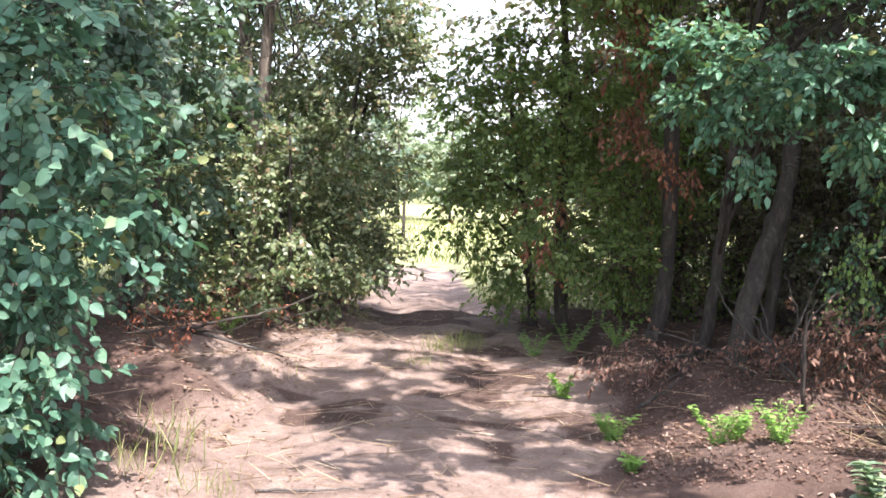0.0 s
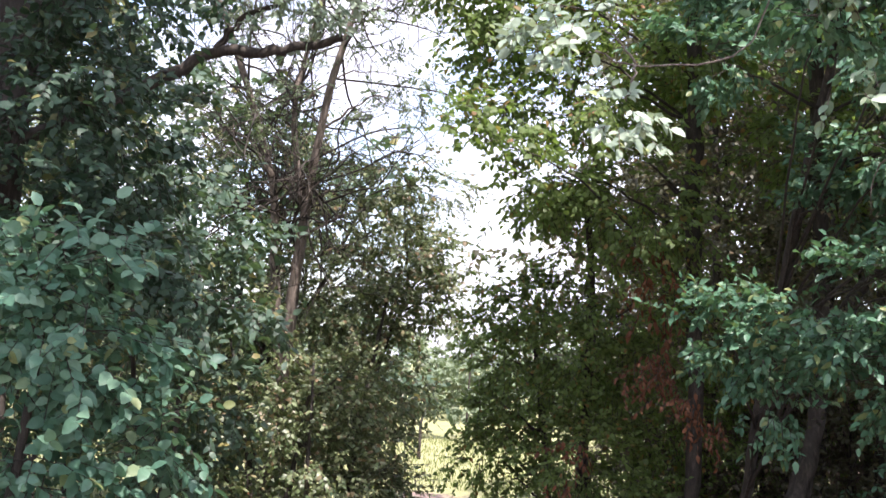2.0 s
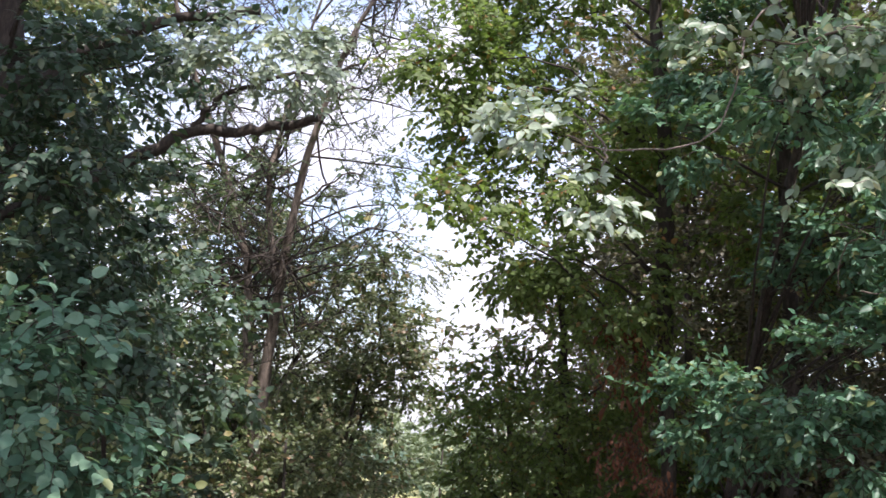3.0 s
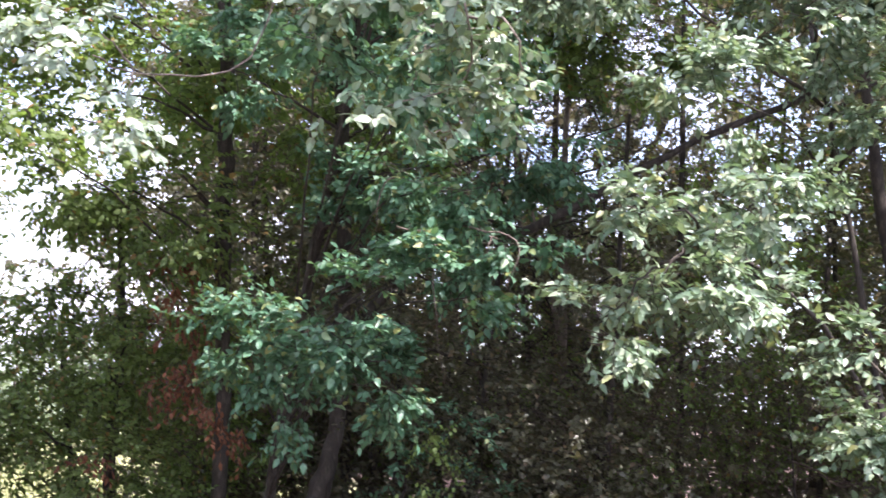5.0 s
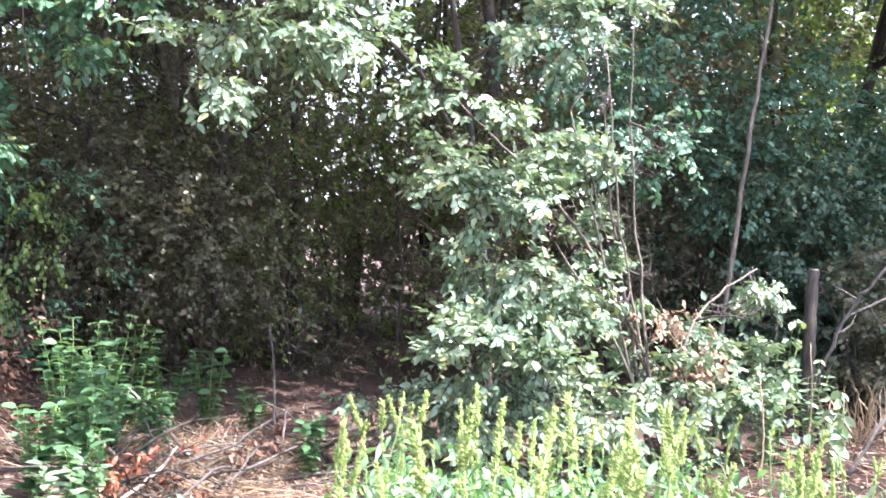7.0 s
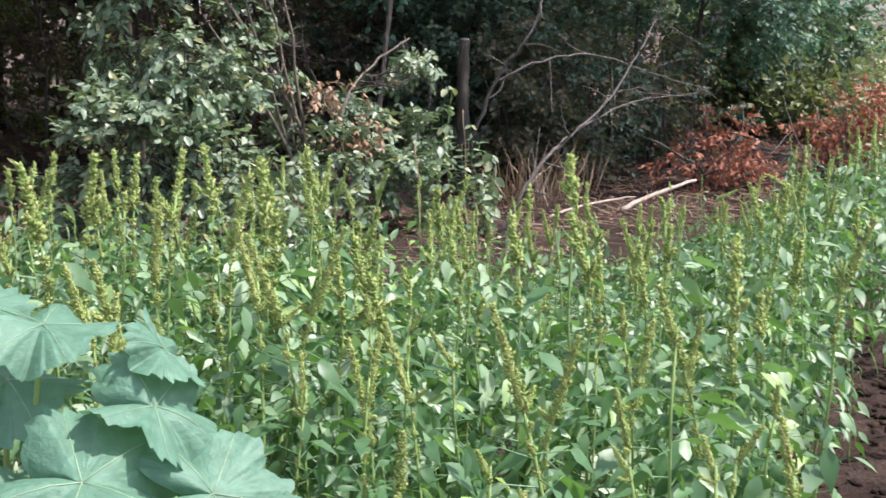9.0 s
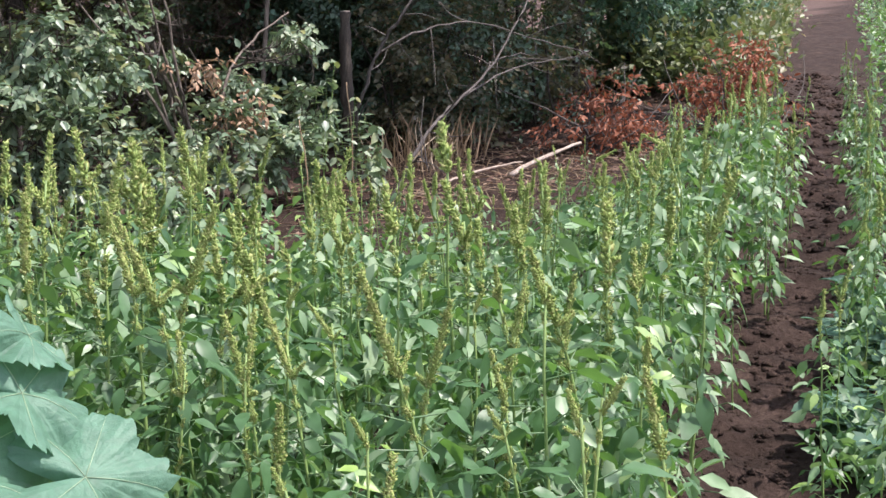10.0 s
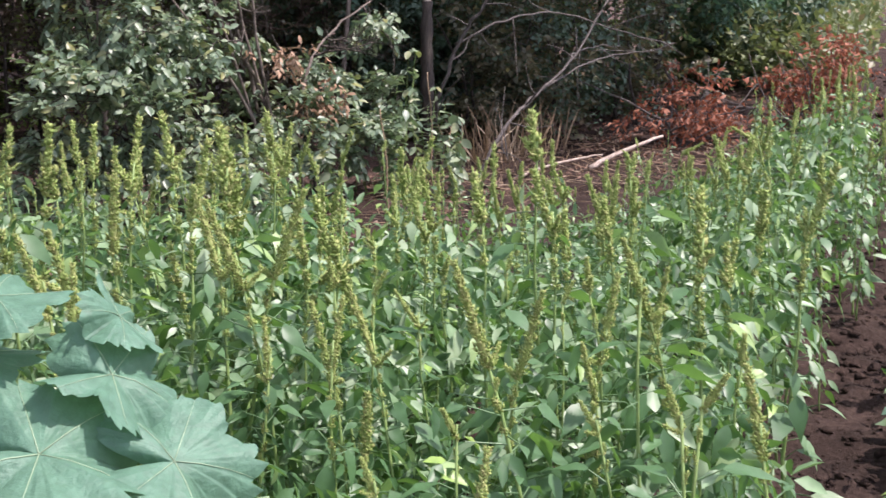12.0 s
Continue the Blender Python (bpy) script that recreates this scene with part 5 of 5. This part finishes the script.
LEAF_SQUASH = leaf_material("squash_leaf", [(0, (0.09, 0.205, 0.138)), (1, (0.12, 0.245, 0.165))], 0.5, 0.28, (0.2, 0.45, 0.14), 0.5)
squash_nodes, squash_links = LEAF_SQUASH.node_tree.nodes, LEAF_SQUASH.node_tree.links
pucker = noise_node(squash_nodes, squash_links, 70.0, 5.0, 0.6)
relief = squash_nodes.new("ShaderNodeBump")
relief.inputs["Strength"].default_value, relief.inputs["Distance"].default_value = 0.7, 0.006
squash_links.new(pucker.outputs[0], relief.inputs["Height"])
squash_links.new(relief.outputs[0], squash_nodes["Principled BSDF"].inputs["Normal"])
VEIN = leaf_material("leaf_vein", [(0, (0.26, 0.38, 0.24)), (1, (0.32, 0.44, 0.28))], 0.5, 0.15)


def squash():
    rng = np.random.default_rng(3)
    root = thing("squash_plant", on_ground(1.72, .62), "squash plant with broad pale lobed leaves among weeds", "plant")
    base = np.array(on_ground(1.72, .62))
    s = Soup()
    tube(s, curve_through([base - (0, 0, .03), base + (0.02, -.1, .35), base + (.05, -.15, .7)], 5), np.linspace(.011, .006, 11), 8)
    part("stem", s, STEM, root)
    for x, y, z, a, size, up in ((1.90, .34, .915, -.75, .17, 0), (1.79, .31, .865, -1.1, .23, .1), (1.91, .25, .835, -.6, .19, .5), (1.83, .45, 1.0, -.5, .16, .1), (1.94, .38, .965, -.7, .12, 1.4), (1.81, .5, .93, -.4, .17, .1),
                                 (1.74, 1.0, .92, .4, .26, .1), (1.86, .74, .95, .3, .22, .3), (1.78, .1, .76, -1.6, .2, .4), (1.7, .42, .84, 2.4, .2, .3), (1.93, 1.0, .86, .5, .2, .4)):
        leaf, vein, stalk = Soup(), Soup(), Soup()
        way = np.array((math.cos(a), math.sin(a), 0))
        nm = np.array((-.08, -.42, 1.0)) + way * up * .45 + rng.normal(0, .15, 3)
        squash_blade(leaf, vein, (x, y, z), way, nm, size, rng)
        ob = part("leaf", leaf, LEAF_SQUASH, root)
        part("venation", vein, VEIN, ob)
        top = base + (0.04, -.13, .45)
        tube(stalk, curve_through([top, (top + np.array((x, y, z))) / 2 + (0, 0, -.04), (x, y, z - .002)], 5), np.linspace(.005, .0035, 11), 6)
        part("leaf_stalk", stalk, STEM, root)


squash()


# ---- the wood's edge: stump, dead branches, dry leaves ----
def stump():
    x, y = 7.37, 4.95
    root = thing("tree_stump", on_ground(x, y), "narrow sawn-off grey tree stump at the wood's edge", "stump")
    zb = float(ground_z(x, y))
    s = Soup()
    q = curve_through([(x, y, zb - .05), (x + .01, y, .35), (x - .015, y, .7), (x + .01, y, 1.12)], 6, .004, np.random.default_rng(1))
    r = np.linspace(.048, .034, len(q)) * (1 + .12 * np.sin(np.arange(len(q)) * 2.1))
    r[0] *= 1.4
    tube(s, q, r, 14, .32, 6)
    part("trunk", s, BARK, root)
    s = Soup()
    tube(s, [(x + .01, y, 1.119), (x + .01, y, 1.128)], (.032, .029), 12)
    part("cut_top", s, STICKWOOD, root, "pale sawn top")


stump()


def dead_branches():
    rng = np.random.default_rng(41)
    for label, lines in (
        ("bare grey dead branch propped over the litter", [
            ([(6.55, 3.9, .02), (6.81, 3.83, .40), (7.1, 3.85, .55), (7.61, 3.94, .74), (8.17, 4.04, 1.11), (8.5, 4.1, 1.5)], .019, .006),
            ([(7.0, 3.84, .5), (7.5, 3.98, .62), (8.18, 4.06, .73), (8.87, 4.04, .74)], .012, .004),
            ([(7.61, 3.94, .74), (7.9, 4.1, .78), (8.5, 4.3, .78), (9.2, 4.5, .7)], .009, .003), ([(6.7, 3.85, .24), (6.5, 3.6, .35), (6.45, 3.5, .3)], .01, .005)]),
        ("forked bare dead branch leaning on a stump", [
            ([(7.2, 4.7, .02), (6.95, 4.5, .4), (6.9, 4.4, .6), (6.95, 4.25, .95), (7.02, 4.1, 1.16), (7.3, 4.1, 1.6)], .022, .008),
            ([(6.93, 4.3, .88), (7.21, 4.14, 1.01), (7.76, 4.1, 1.03), (8.62, 3.98, .82), (9.3, 4.2, .75)], .011, .004)])):
        x, y = lines[0][0][0][:2]
        root = thing("dead_branch", on_ground(x, y), label, "branch")
        for line, r0, r1 in lines:
            s = Soup()
            q = curve_through(line, 6, .005, rng)
            tube(s, q, np.linspace(r0, r1, len(q)) * .7, 7, .25, 2)
            for j in range(3, len(q), 4):
                e = q[j] + unit(rng.normal(0, 1, 3) + (0.6, .1, .2)) * rng.uniform(.15, .45)
                tube(s, curve_through([q[j], (q[j] + e) / 2 + rng.normal(0, .02, 3), e], 3), np.linspace(.005, .0015, 7), 4)
            part("branch" if r0 < .02 else "stem", s, DEADWOOD, root)


dead_branches()


def leafy_brush(name, label, centre, radii, n, leaf, seed, sticks=8, size=.075, stick_len=.9, bark=BARK):
    """Cut boughs lying in a heap, their leaves withered on them."""
    rng = np.random.default_rng(seed)
    cx, cy = centre
    zb = float(ground_z(cx, cy))
    root = thing(name, (cx, cy, zb), label, "brush")
    for _ in range(sticks):
        a = np.array((cx + rng.normal(0, radii[0] * .5), cy + rng.normal(0, radii[1] * .5), 0))
        a[2] = float(ground_z(a[0], a[1])) + .02
        e = a + np.array((rng.normal(0, .6) * stick_len, rng.normal(0, .6) * stick_len, rng.uniform(.1, radii[2] * 1.6)))
        s = Soup()
        q = curve_through([a, (a + e) / 2 + rng.normal(0, .05, 3), e], 5, .006, rng)
        tube(s, q, np.linspace(rng.uniform(.007, .014), .003, len(q)), 6)
        part("bough", s, bark, root)
    s, w = Soup(), Soup()
    p, d = mass_points(rng, (cx, cy, zb + radii[2] * .55), radii, n, .1, .5)
    p[:, 2] = np.maximum(p[:, 2], ground_z(p[:, 0], p[:, 1]) + .02)
    sprays(s, w, rng, p, d, 7, .2, size, BLADE_PLAIN, .9, up=.5, flat=.9, width=.6)
    part("branchwork", w, bark, root, kind="stuff")
    part("withered_foliage", s, leaf, root, kind="stuff")
    return root


leafy_brush("brush_pile", "cut boughs with withered russet leaves lying by the strip", (9.35, 4.05), (.46, .3, .42), 260, LEAF_RED, 51, 14, .055, bark=DEADWOOD)
leafy_brush("brush_pile", "felled bough with bright russet dead leaves", (10.7, 3.7), (.6, .36, .52), 300, LEAF_RED, 52, 14, .06, bark=DEADWOOD)
leafy_brush("brush_pile", "heap of dry brown leafy boughs under the trees", (2.42, 6.55), (.46, .36, .4), 190, LEAF_UMBER, 53, 10, .042, stick_len=.45)
leafy_brush("brush_pile", "low heap of dry brown leaves and twigs on the bank", (1.75, 6.95), (.6, .34, .18), 110, LEAF_UMBER, 54, 8, .042, stick_len=.4)
leafy_brush("brush_pile", "dry reddish twigs and grass on the bank", (-1.6, 8.75), (.5, .3, .26), 60, LEAF_RED, 55, 8, .04)
leafy_brush("brush_pile", "dead twigs with reddish dry leaves at the bush's foot", (-1.75, 7.3), (.3, .3, .22), 36, LEAF_RED, 57, 7, .04)
leafy_brush("brush_pile", "small pile of red withered leaves among sticks", (2.75, 4.9), (.4, .3, .16), 30, LEAF_RED, 56, 14, .05)
leafy_brush("brush_pile", "heap of dry broken twigs with a few brown leaves", (3.4, 5.3), (.5, .35, .2), 34, LEAF_UMBER, 58, 18, .045, bark=DEADWOOD)
leafy_brush("brush_pile", "heap of dry broken twigs with a few brown leaves", (4.1, 5.6), (.45, .3, .16), 22, LEAF_UMBER, 59, 14, .045, bark=DEADWOOD)


def hanging_dry(parent, centre, radii, n, leaf, seed, size=.075, label="withered brown hanging leaves", name="dead_foliage", width=.7):
    rng = np.random.default_rng(seed)
    s, w = Soup(), Soup()
    p, d = mass_points(rng, centre, radii, n, .1, .4, .8)
    sprays(s, w, rng, p, d, 7, .18, size, BLADE_PLAIN, 1.2, up=.2, flat=.9, width=width)
    part("branchwork", w, BARK, parent, kind="stuff")
    part(name, s, leaf, parent, label, kind="stuff")


hanging_dry(tree_a, (1.47, 7.95, 1.5), (.12, .14, .24), 26, LEAF_BROWN, 61, .052)
hanging_dry(tree_a, (1.22, 8.35, 1.85), (.14, .15, .5), 36, LEAF_BROWN, 62, .05)
hanging_dry(tree_a, (.64, 8.42, 1.05), (.12, .12, .3), 14, LEAF_BROWN, 63, .06)
hanging_dry(tree_a, (1.25, 8.3, 2.5), (.12, .14, .36), 26, LEAF_BROWN, 67, .07)
hanging_dry(tree_b, (2.9, 7.4, 1.4), (.12, .14, .36), 34, LEAF_VINE, 68, .042, "hanging bright yellow-green climbing shoots", "climber", 1.15)
hanging_dry(tree_b, (2.7, 7.5, .8), (.14, .14, .3), 26, LEAF_VINE, 69, .042, "hanging bright yellow-green climbing shoots", "climber", 1.15)
hanging_dry(tree_a, (.47, 8.9, 3.0), (.1, .1, .1), 6, LEAF_RED, 64, .06)

dry = thing("withered_shoot", on_ground(5.95, 4.55), "withered shoot with pale brown leaves on the shrub's edge", "shrub")
s = Soup()
tube(s, curve_through([on_ground(5.95, 4.55), (5.9, 4.5, .4), (5.75, 4.45, .75), (5.6, 4.45, 1.0)], 5), np.linspace(.012, .004, 16), 6)
part("stem", s, BARK, dry)
s, w = Soup(), Soup()
rg = np.random.default_rng(66)
for c, r, n in (((5.85, 4.4, .66), (.18, .14, .1), 40), ((5.6, 4.4, .9), (.13, .1, .18), 20)):
    p, d = mass_points(rg, c, r, n, .1, .5)
    sprays(s, w, rg, p, d, 6, .1, .042, BLADE_PLAIN, .8, up=.4, flat=.8, width=.7)
part("dead_foliage", s, LEAF_TAN, dry, kind="stuff")
part("branchwork", w, BARK, dry, kind="stuff")


# ---- low plants ----
def seedling(x, y, h, stems, seed, leaf=LEAF_LOW, label="bright green seedling tuft on the bare soil", size=.05, category="plant", lean=.35, k=9, loose=.3):
    rng = np.random.default_rng(seed)
    root = thing("seedling", on_ground(x, y), label, category, "seedlings")
    s, st = Soup(), Soup()
    b = np.array(on_ground(x, y))
    for _ in range(stems):
        a = rng.uniform(0, 6.28)
        way = np.array((math.cos(a) * lean, math.sin(a) * lean, 1.0)) * rng.uniform(.6, 1.0)
        q = curve_through([b + rng.normal(0, .02, 3) * (1, 1, 0) - (0, 0, .02), b + way * h * .5, b + way * h], 4, .003, rng)
        tube(st, q, np.linspace(.003, .0015, len(q)), 5)
        for j in range(k):
            t = .2 + .8 * j / (k - 1)
            pos = np.array([np.interp(t, np.linspace(0, 1, len(q)), q[:, c]) for c in range(3)])
            th = j * 1.57 + rng.normal(0, loose)
            for u in (0, math.pi):
                d = unit(np.array((math.cos(th + u), math.sin(th + u), rng.uniform(-.1, .45) - 1.6 * max(0, loose - .3) * rng.random())))
                blades(s, pos[None], d[None], unit(np.array((0, -.6 * max(0, loose - .3), 1.0)) + rng.normal(0, .25 + .4 * max(0, loose - .3), 3))[None], np.array([size * rng.uniform(.55, 1.25)]), BLADE_FULL, 1.05)
    part("stalk", st, STEM, root, kind="stuff")
    part("foliage", s, leaf, root)


for i, (x, y, h, n) in enumerate(((1.09, 5.95, .16, 10), (1.6, 5.62, .2, 6), (1.68, 5.58, .15, 6), (1.87, 5.45, .19, 10), (.84, 7.05, .14, 6), (1.15, 5.3, .09, 4), (.9, 9.0, .26, 7), (.62, 8.7, .22, 5), (1.25, 8.6, .2, 6), (-1.55, 8.0, .2, 5))):
    seedling(x, y, h, n + 5, 700 + i, LEAF_BRIGHT, size=.031, lean=.75)
for i, (x, y, h) in enumerate(((2.15, 4.75, .16), (2.4, 4.55, .34), (2.55, 4.72, .28), (2.3, 4.3, .26))):
    seedling(x, y, h, 4, 720 + i, LEAF_PALE, "pale-leaved seedling beside the track", .07)
for i, (x, y, h, n) in enumerate(((2.72, 5.7, .72, 8), (2.95, 5.95, .78, 9), (3.25, 6.4, .7, 9), (3.55, 6.6, .62, 9), (3.85, 6.7, .55, 8), (2.35, 4.85, .46, 8), (2.6, 5.15, .42, 8), (3.1, 5.55, .4, 5), (3.75, 5.0, .36, 4), (3.95, 6.2, .34, 4), (6.75, 4.75, .75, 4), (6.95, 4.55, .6, 4), (6.3, 4.3, .5, 5))):
    seedling(x, y, h, n, 740 + i, LEAF_LOW if i < 10 else LEAF_PALE, "leafy green sucker shoots with paired leaves", .07, "plant", .22, 11)


for i, (x, y, h, n) in enumerate(((6.5, 4.4, .86, 3), (6.62, 4.3, .8, 2), (6.3, 4.5, .75, 3), (6.55, 4.0, .5, 4), (6.7, 4.1, .42, 4), (5.9, 4.3, .5, 4))):
    seedling(x, y, h, n, 770 + i, LEAF_PALE, "slender shoot with pale heart-shaped leaves by the stump", .07, "plant", .2, 7, 1.1)
for i, (x, y, h, n) in enumerate(((2.95, 6.2, .6, 7), (2.8, 5.4, .6, 7), (2.62, 5.4, .55, 7), (2.6, 5.0, .5, 7), (2.5, 4.6, .42, 6), (3.0, 6.3, .6, 7), (2.9, 5.6, .42, 6), (3.3, 6.0, .4, 5))):
    seedling(x, y, h, n, 780 + i, LEAF_LOW, "leafy green sucker shoots with paired leaves", .062, "plant", .26, 11, .6)
for i, (x, y, h, n) in enumerate(((4.5, .33, .2, 7), (4.62, .42, .16, 6), (5.0, .5, .24, 7), (5.25, .62, .2, 6), (4.35, .22, .22, 7), (5.7, .78, .22, 6))):
    seedling(x, y, h, n, 800 + i, LEAF_TEAL, "low plant with broad blue-green leaves beside the bare strip", .085, "plant", .7, 6, .5)


def grass_tuft(x, y, n, h, seed, mat=GRASS, label="tuft of thin pale grass", spread_r=.08):
    rng = np.random.default_rng(seed)
    root = thing("grass_tuft", on_ground(x, y), label, "grass", "grass tufts")
    s = Soup()
    p = np.stack([x + rng.normal(0, spread_r, n), y + rng.normal(0, spread_r, n), np.zeros(n)], 1)
    p[:, 2] = ground_z(p[:, 0], p[:, 1]) - .01
    d = unit(np.stack([rng.normal(0, .35, n), rng.normal(0, .35, n), np.ones(n)], 1))
    blades(s, p, d, unit(rng.normal(0, 1, (n, 3))), h * rng.uniform(.5, 1.3, n), BLADE_PLAIN, .045)
    part("grass_clump", s, mat, root, kind="stuff")


for i, (x, y, n, h) in enumerate(((-1.05, 5.1, 44, .18), (-.85, 4.75, 40, .15), (-1.15, 4.8, 36, .18), (-.65, 4.7, 24, .12), (-1.2, 5.6, 26, .15), (-.9, 9.9, 40, .14), (-1.0, 7.0, 18, .12), (-.1, 8.6, 110, .12), (.1, 9.2, 110, .12), (-.2, 8.0, 60, .1), (.05, 8.9, 110, .12))):
    grass_tuft(x, y, n, h, 800 + i)
for i, (x, y) in enumerate(((7.5, 4.75), (7.65, 4.6), (7.9, 4.8), (8.2, 4.7), (8.5, 4.8))):
    grass_tuft(x, y, 34, .38, 820 + i, STRAW, "dry tan grass stalks at the wood's edge", .1)


# ---- litter, clods, sticks ----
def litter():
    rng = np.random.default_rng(21)
    s = Soup()
    for x0, x1, y0, y1, n in ((1.2, 5.5, 5.0, 10.0, 5200), (5.2, 9.5, 3.4, 6.5, 2600), (8.4, 12.5, 3.6, 6.0, 2200), (-2.4, -.9, 4.5, 11, 2400), (-1.2, 1.3, 4.2, 11, 9000), (1.1, 3.3, 5.0, 8.6, 8500), (3.0, 5.2, 4.2, 7.0, 1500), (1.7, 4.4, 1.8, 5.0, 1700)):
        x, y = rng.uniform(x0, x1, n), rng.uniform(y0, y1, n)
        bare = x0 == -1.2
        if bare:
            drift = value_noise(.8 * x + .6 * y, .8 * y - .6 * x, 1.15, 31) + .7 * value_noise(x - .5 * y, y + .5 * x, 2.3, 32)
            keep = (drift + rng.normal(0, .12, n) > .02) & (np.hypot(x + 1.25, y - 6.2) > .42)
            x, y, n = x[keep], y[keep], int(keep.sum())
        p = np.stack([x, y, ground_z(x, y) + rng.uniform(.003, .006 if bare else .018, n)], 1)
        a = rng.uniform(0, 6.28, n)
        d = unit(np.stack([np.cos(a), np.sin(a), rng.normal(.06, .06 if bare else .2, n)], 1))
        nm = unit(np.array((0, 0, 1.0)) + rng.normal(0, .15 if bare else .4, (n, 3)))
        blades(s, p, d, nm, rng.uniform(.010, .030, n) if bare else rng.uniform(.014, .036, n) if x0 == 1.1 else rng.uniform(.02, .05, n), BLADE_PLAIN, .7)
    tagged(new("leaf_litter", s.mesh("leaf_litter", LITTER)), "brown fallen leaves strewn over the soil", "leaves", kind="stuff")
    s = Soup()
    for x0, x1, y0, y1, n in ((3.0, 5.4, 4.2, 7.2, 420), (2.5, 4.2, 2.4, 5.4, 800), (2.45, 3.8, 4.9, 6.2, 700), (2.7, 4.4, 4.6, 6.0, 700), (5.8, 9.4, 3.3, 5.0, 520), (1.3, 3.5, 5.4, 9.5, 240), (-1.1, 1.1, 4.5, 10, 420), (-1.9, -.8, 5.0, 9.5, 260)):
        x, y = rng.uniform(x0, x1, n), rng.uniform(y0, y1, n)
        a = rng.uniform(0, 6.28, n)
        ln = rng.uniform(.06, .45 if x0 == 2.45 else .32, n)
        p = np.stack([x, y, ground_z(x, y) + .008], 1)
        q = p + np.stack([np.cos(a) * ln, np.sin(a) * ln, rng.uniform(-.005, .2 if x0 == 2.45 else .06, n)], 1)
        rods(s, p, q, rng.uniform(.0015, .004, n), .001)
    tagged(new("fallen_straw", s.mesh("fallen_straw", STRAW)), "dry straw and thin twigs scattered on the ground", "branchwork", kind="stuff")
    s = Soup()
    oct_v = np.array([(1, 0, 0), (-1, 0, 0), (0, 1, 0), (0, -1, 0), (0, 0, .7), (0, 0, -.7)])
    oct_f = np.array([(0, 2, 4), (2, 1, 4), (1, 3, 4), (3, 0, 4), (2, 0, 5), (1, 2, 5), (3, 1, 5), (0, 3, 5)])
    n = 3400
    x = np.concatenate([rng.uniform(-1.3, 1.4, n), 3.2 + 13 * rng.random(n) ** 1.6])
    y = np.concatenate([rng.uniform(4.0, 11, n), np.zeros(n)])
    y[n:] = np.interp(x[n:], (2, 4.0, 5.6, 11.5, 22), (-.25, .49, 1.0, 3.25, 7.4)) + rng.normal(0, .2, n)
    sz = rng.exponential(.0035, 2 * n) + .002
    sz[n:] *= 1.3 + .22 * (x[n:] - 3)
    v = np.stack([x, y, ground_z(x, y)], 1)[:, None] + oct_v[None] * sz[:, None, None] * rng.uniform(.6, 1.3, (2 * n, 6, 1))
    s.add(v, (np.arange(2 * n) * 6)[:, None, None] + oct_f[None])
    me = s.mesh("soil_clods", ground.data.materials[0])
    me.attributes.new("dark_soil", "FLOAT", "POINT").data.foreach_set("value", np.repeat(np.arange(2 * n) >= n, 6).astype(np.float32))
    tagged(new("soil_clods", me), "small crumbs and clods of dry soil", "soil", kind="stuff")


litter()


def stick(points, r, mat, label, category="stick"):
    x, y = points[0][:2]
    root = thing("stick", on_ground(x, y), label, category)
    s = Soup()
    q = curve_through([(a, b, float(ground_z(a, b)) + c) for a, b, c in points], 5, .003, np.random.default_rng(2))
    tube(s, q, np.linspace(r, r * .55, len(q)), 7, .15, 5)
    part("rod", s, mat, root)


stick([(7.93, 4.01, .02), (8.2, 3.93, .1), (8.55, 3.83, .2)], .018, STICKWOOD, "pale peeled stick lying on the litter")
stick([(7.4, 4.2, .02), (7.9, 4.25, .05), (8.5, 4.3, .04)], .01, STICKWOOD, "long dry pale stick on the ground")
stick([(9.2, 4.2, .02), (9.35, 4.25, .4), (9.3, 4.3, .6)], .012, DEADWOOD, "grey cut stick leaning in the brush")
stick([(4.06, 6.1, 0), (4.05, 6.12, .4), (4.02, 6.14, .72)], .009, DEADWOOD, "thin upright dead stem in the litter")
stick([(3.4, 5.7, .0), (3.25, 5.8, .2), (3.1, 5.95, .38)], .012, STICKWOOD, "pale broken stick standing at a slant")
stick([(3.72, 5.2, 0), (3.72, 5.22, .2), (3.73, 5.2, .36)], .008, STICKWOOD, "short pale upright broken stalk")
stick([(3.0, 5.0, .02), (2.85, 5.1, .1), (2.7, 5.35, .22)], .01, STICKWOOD, "pale slanting stick in the brush")
stick([(2.6, 4.6, .02), (2.9, 4.8, .14), (3.1, 5.1, .2)], .01, STICKWOOD, "crooked pale stick in the brush")
stick([(-.55, 4.75, .01), (-.3, 4.7, .015), (-.1, 4.72, .01)], .007, DEADWOOD, "crooked twig lying on the track")
stick([(-1.7, 7.4, .02), (-1.4, 7.5, .06), (-1.1, 7.8, .03)], .012, DEADWOOD, "dead stick on the bank")
stick([(1.35, 7.2, .02), (1.6, 7.3, .06), (1.9, 7.6, .05)], .011, BARK, "dark dead stick among brown leaves")
stick([(2.6, 8.6, .05), (2.9, 8.5, .35), (3.4, 8.6, .55)], .012, DEADWOOD, "bare fallen branch in the shade")
stick([(6.0, 4.0, 0), (6.0, 4.0, .3), (5.98, 4.02, .6)], .006, STRAW, "dry upright stalk among the weeds")
stick([(6.85, 4.45, 0), (6.86, 4.45, .35), (6.84, 4.46, .7)], .006, STRAW, "dry upright stalk among the weeds")
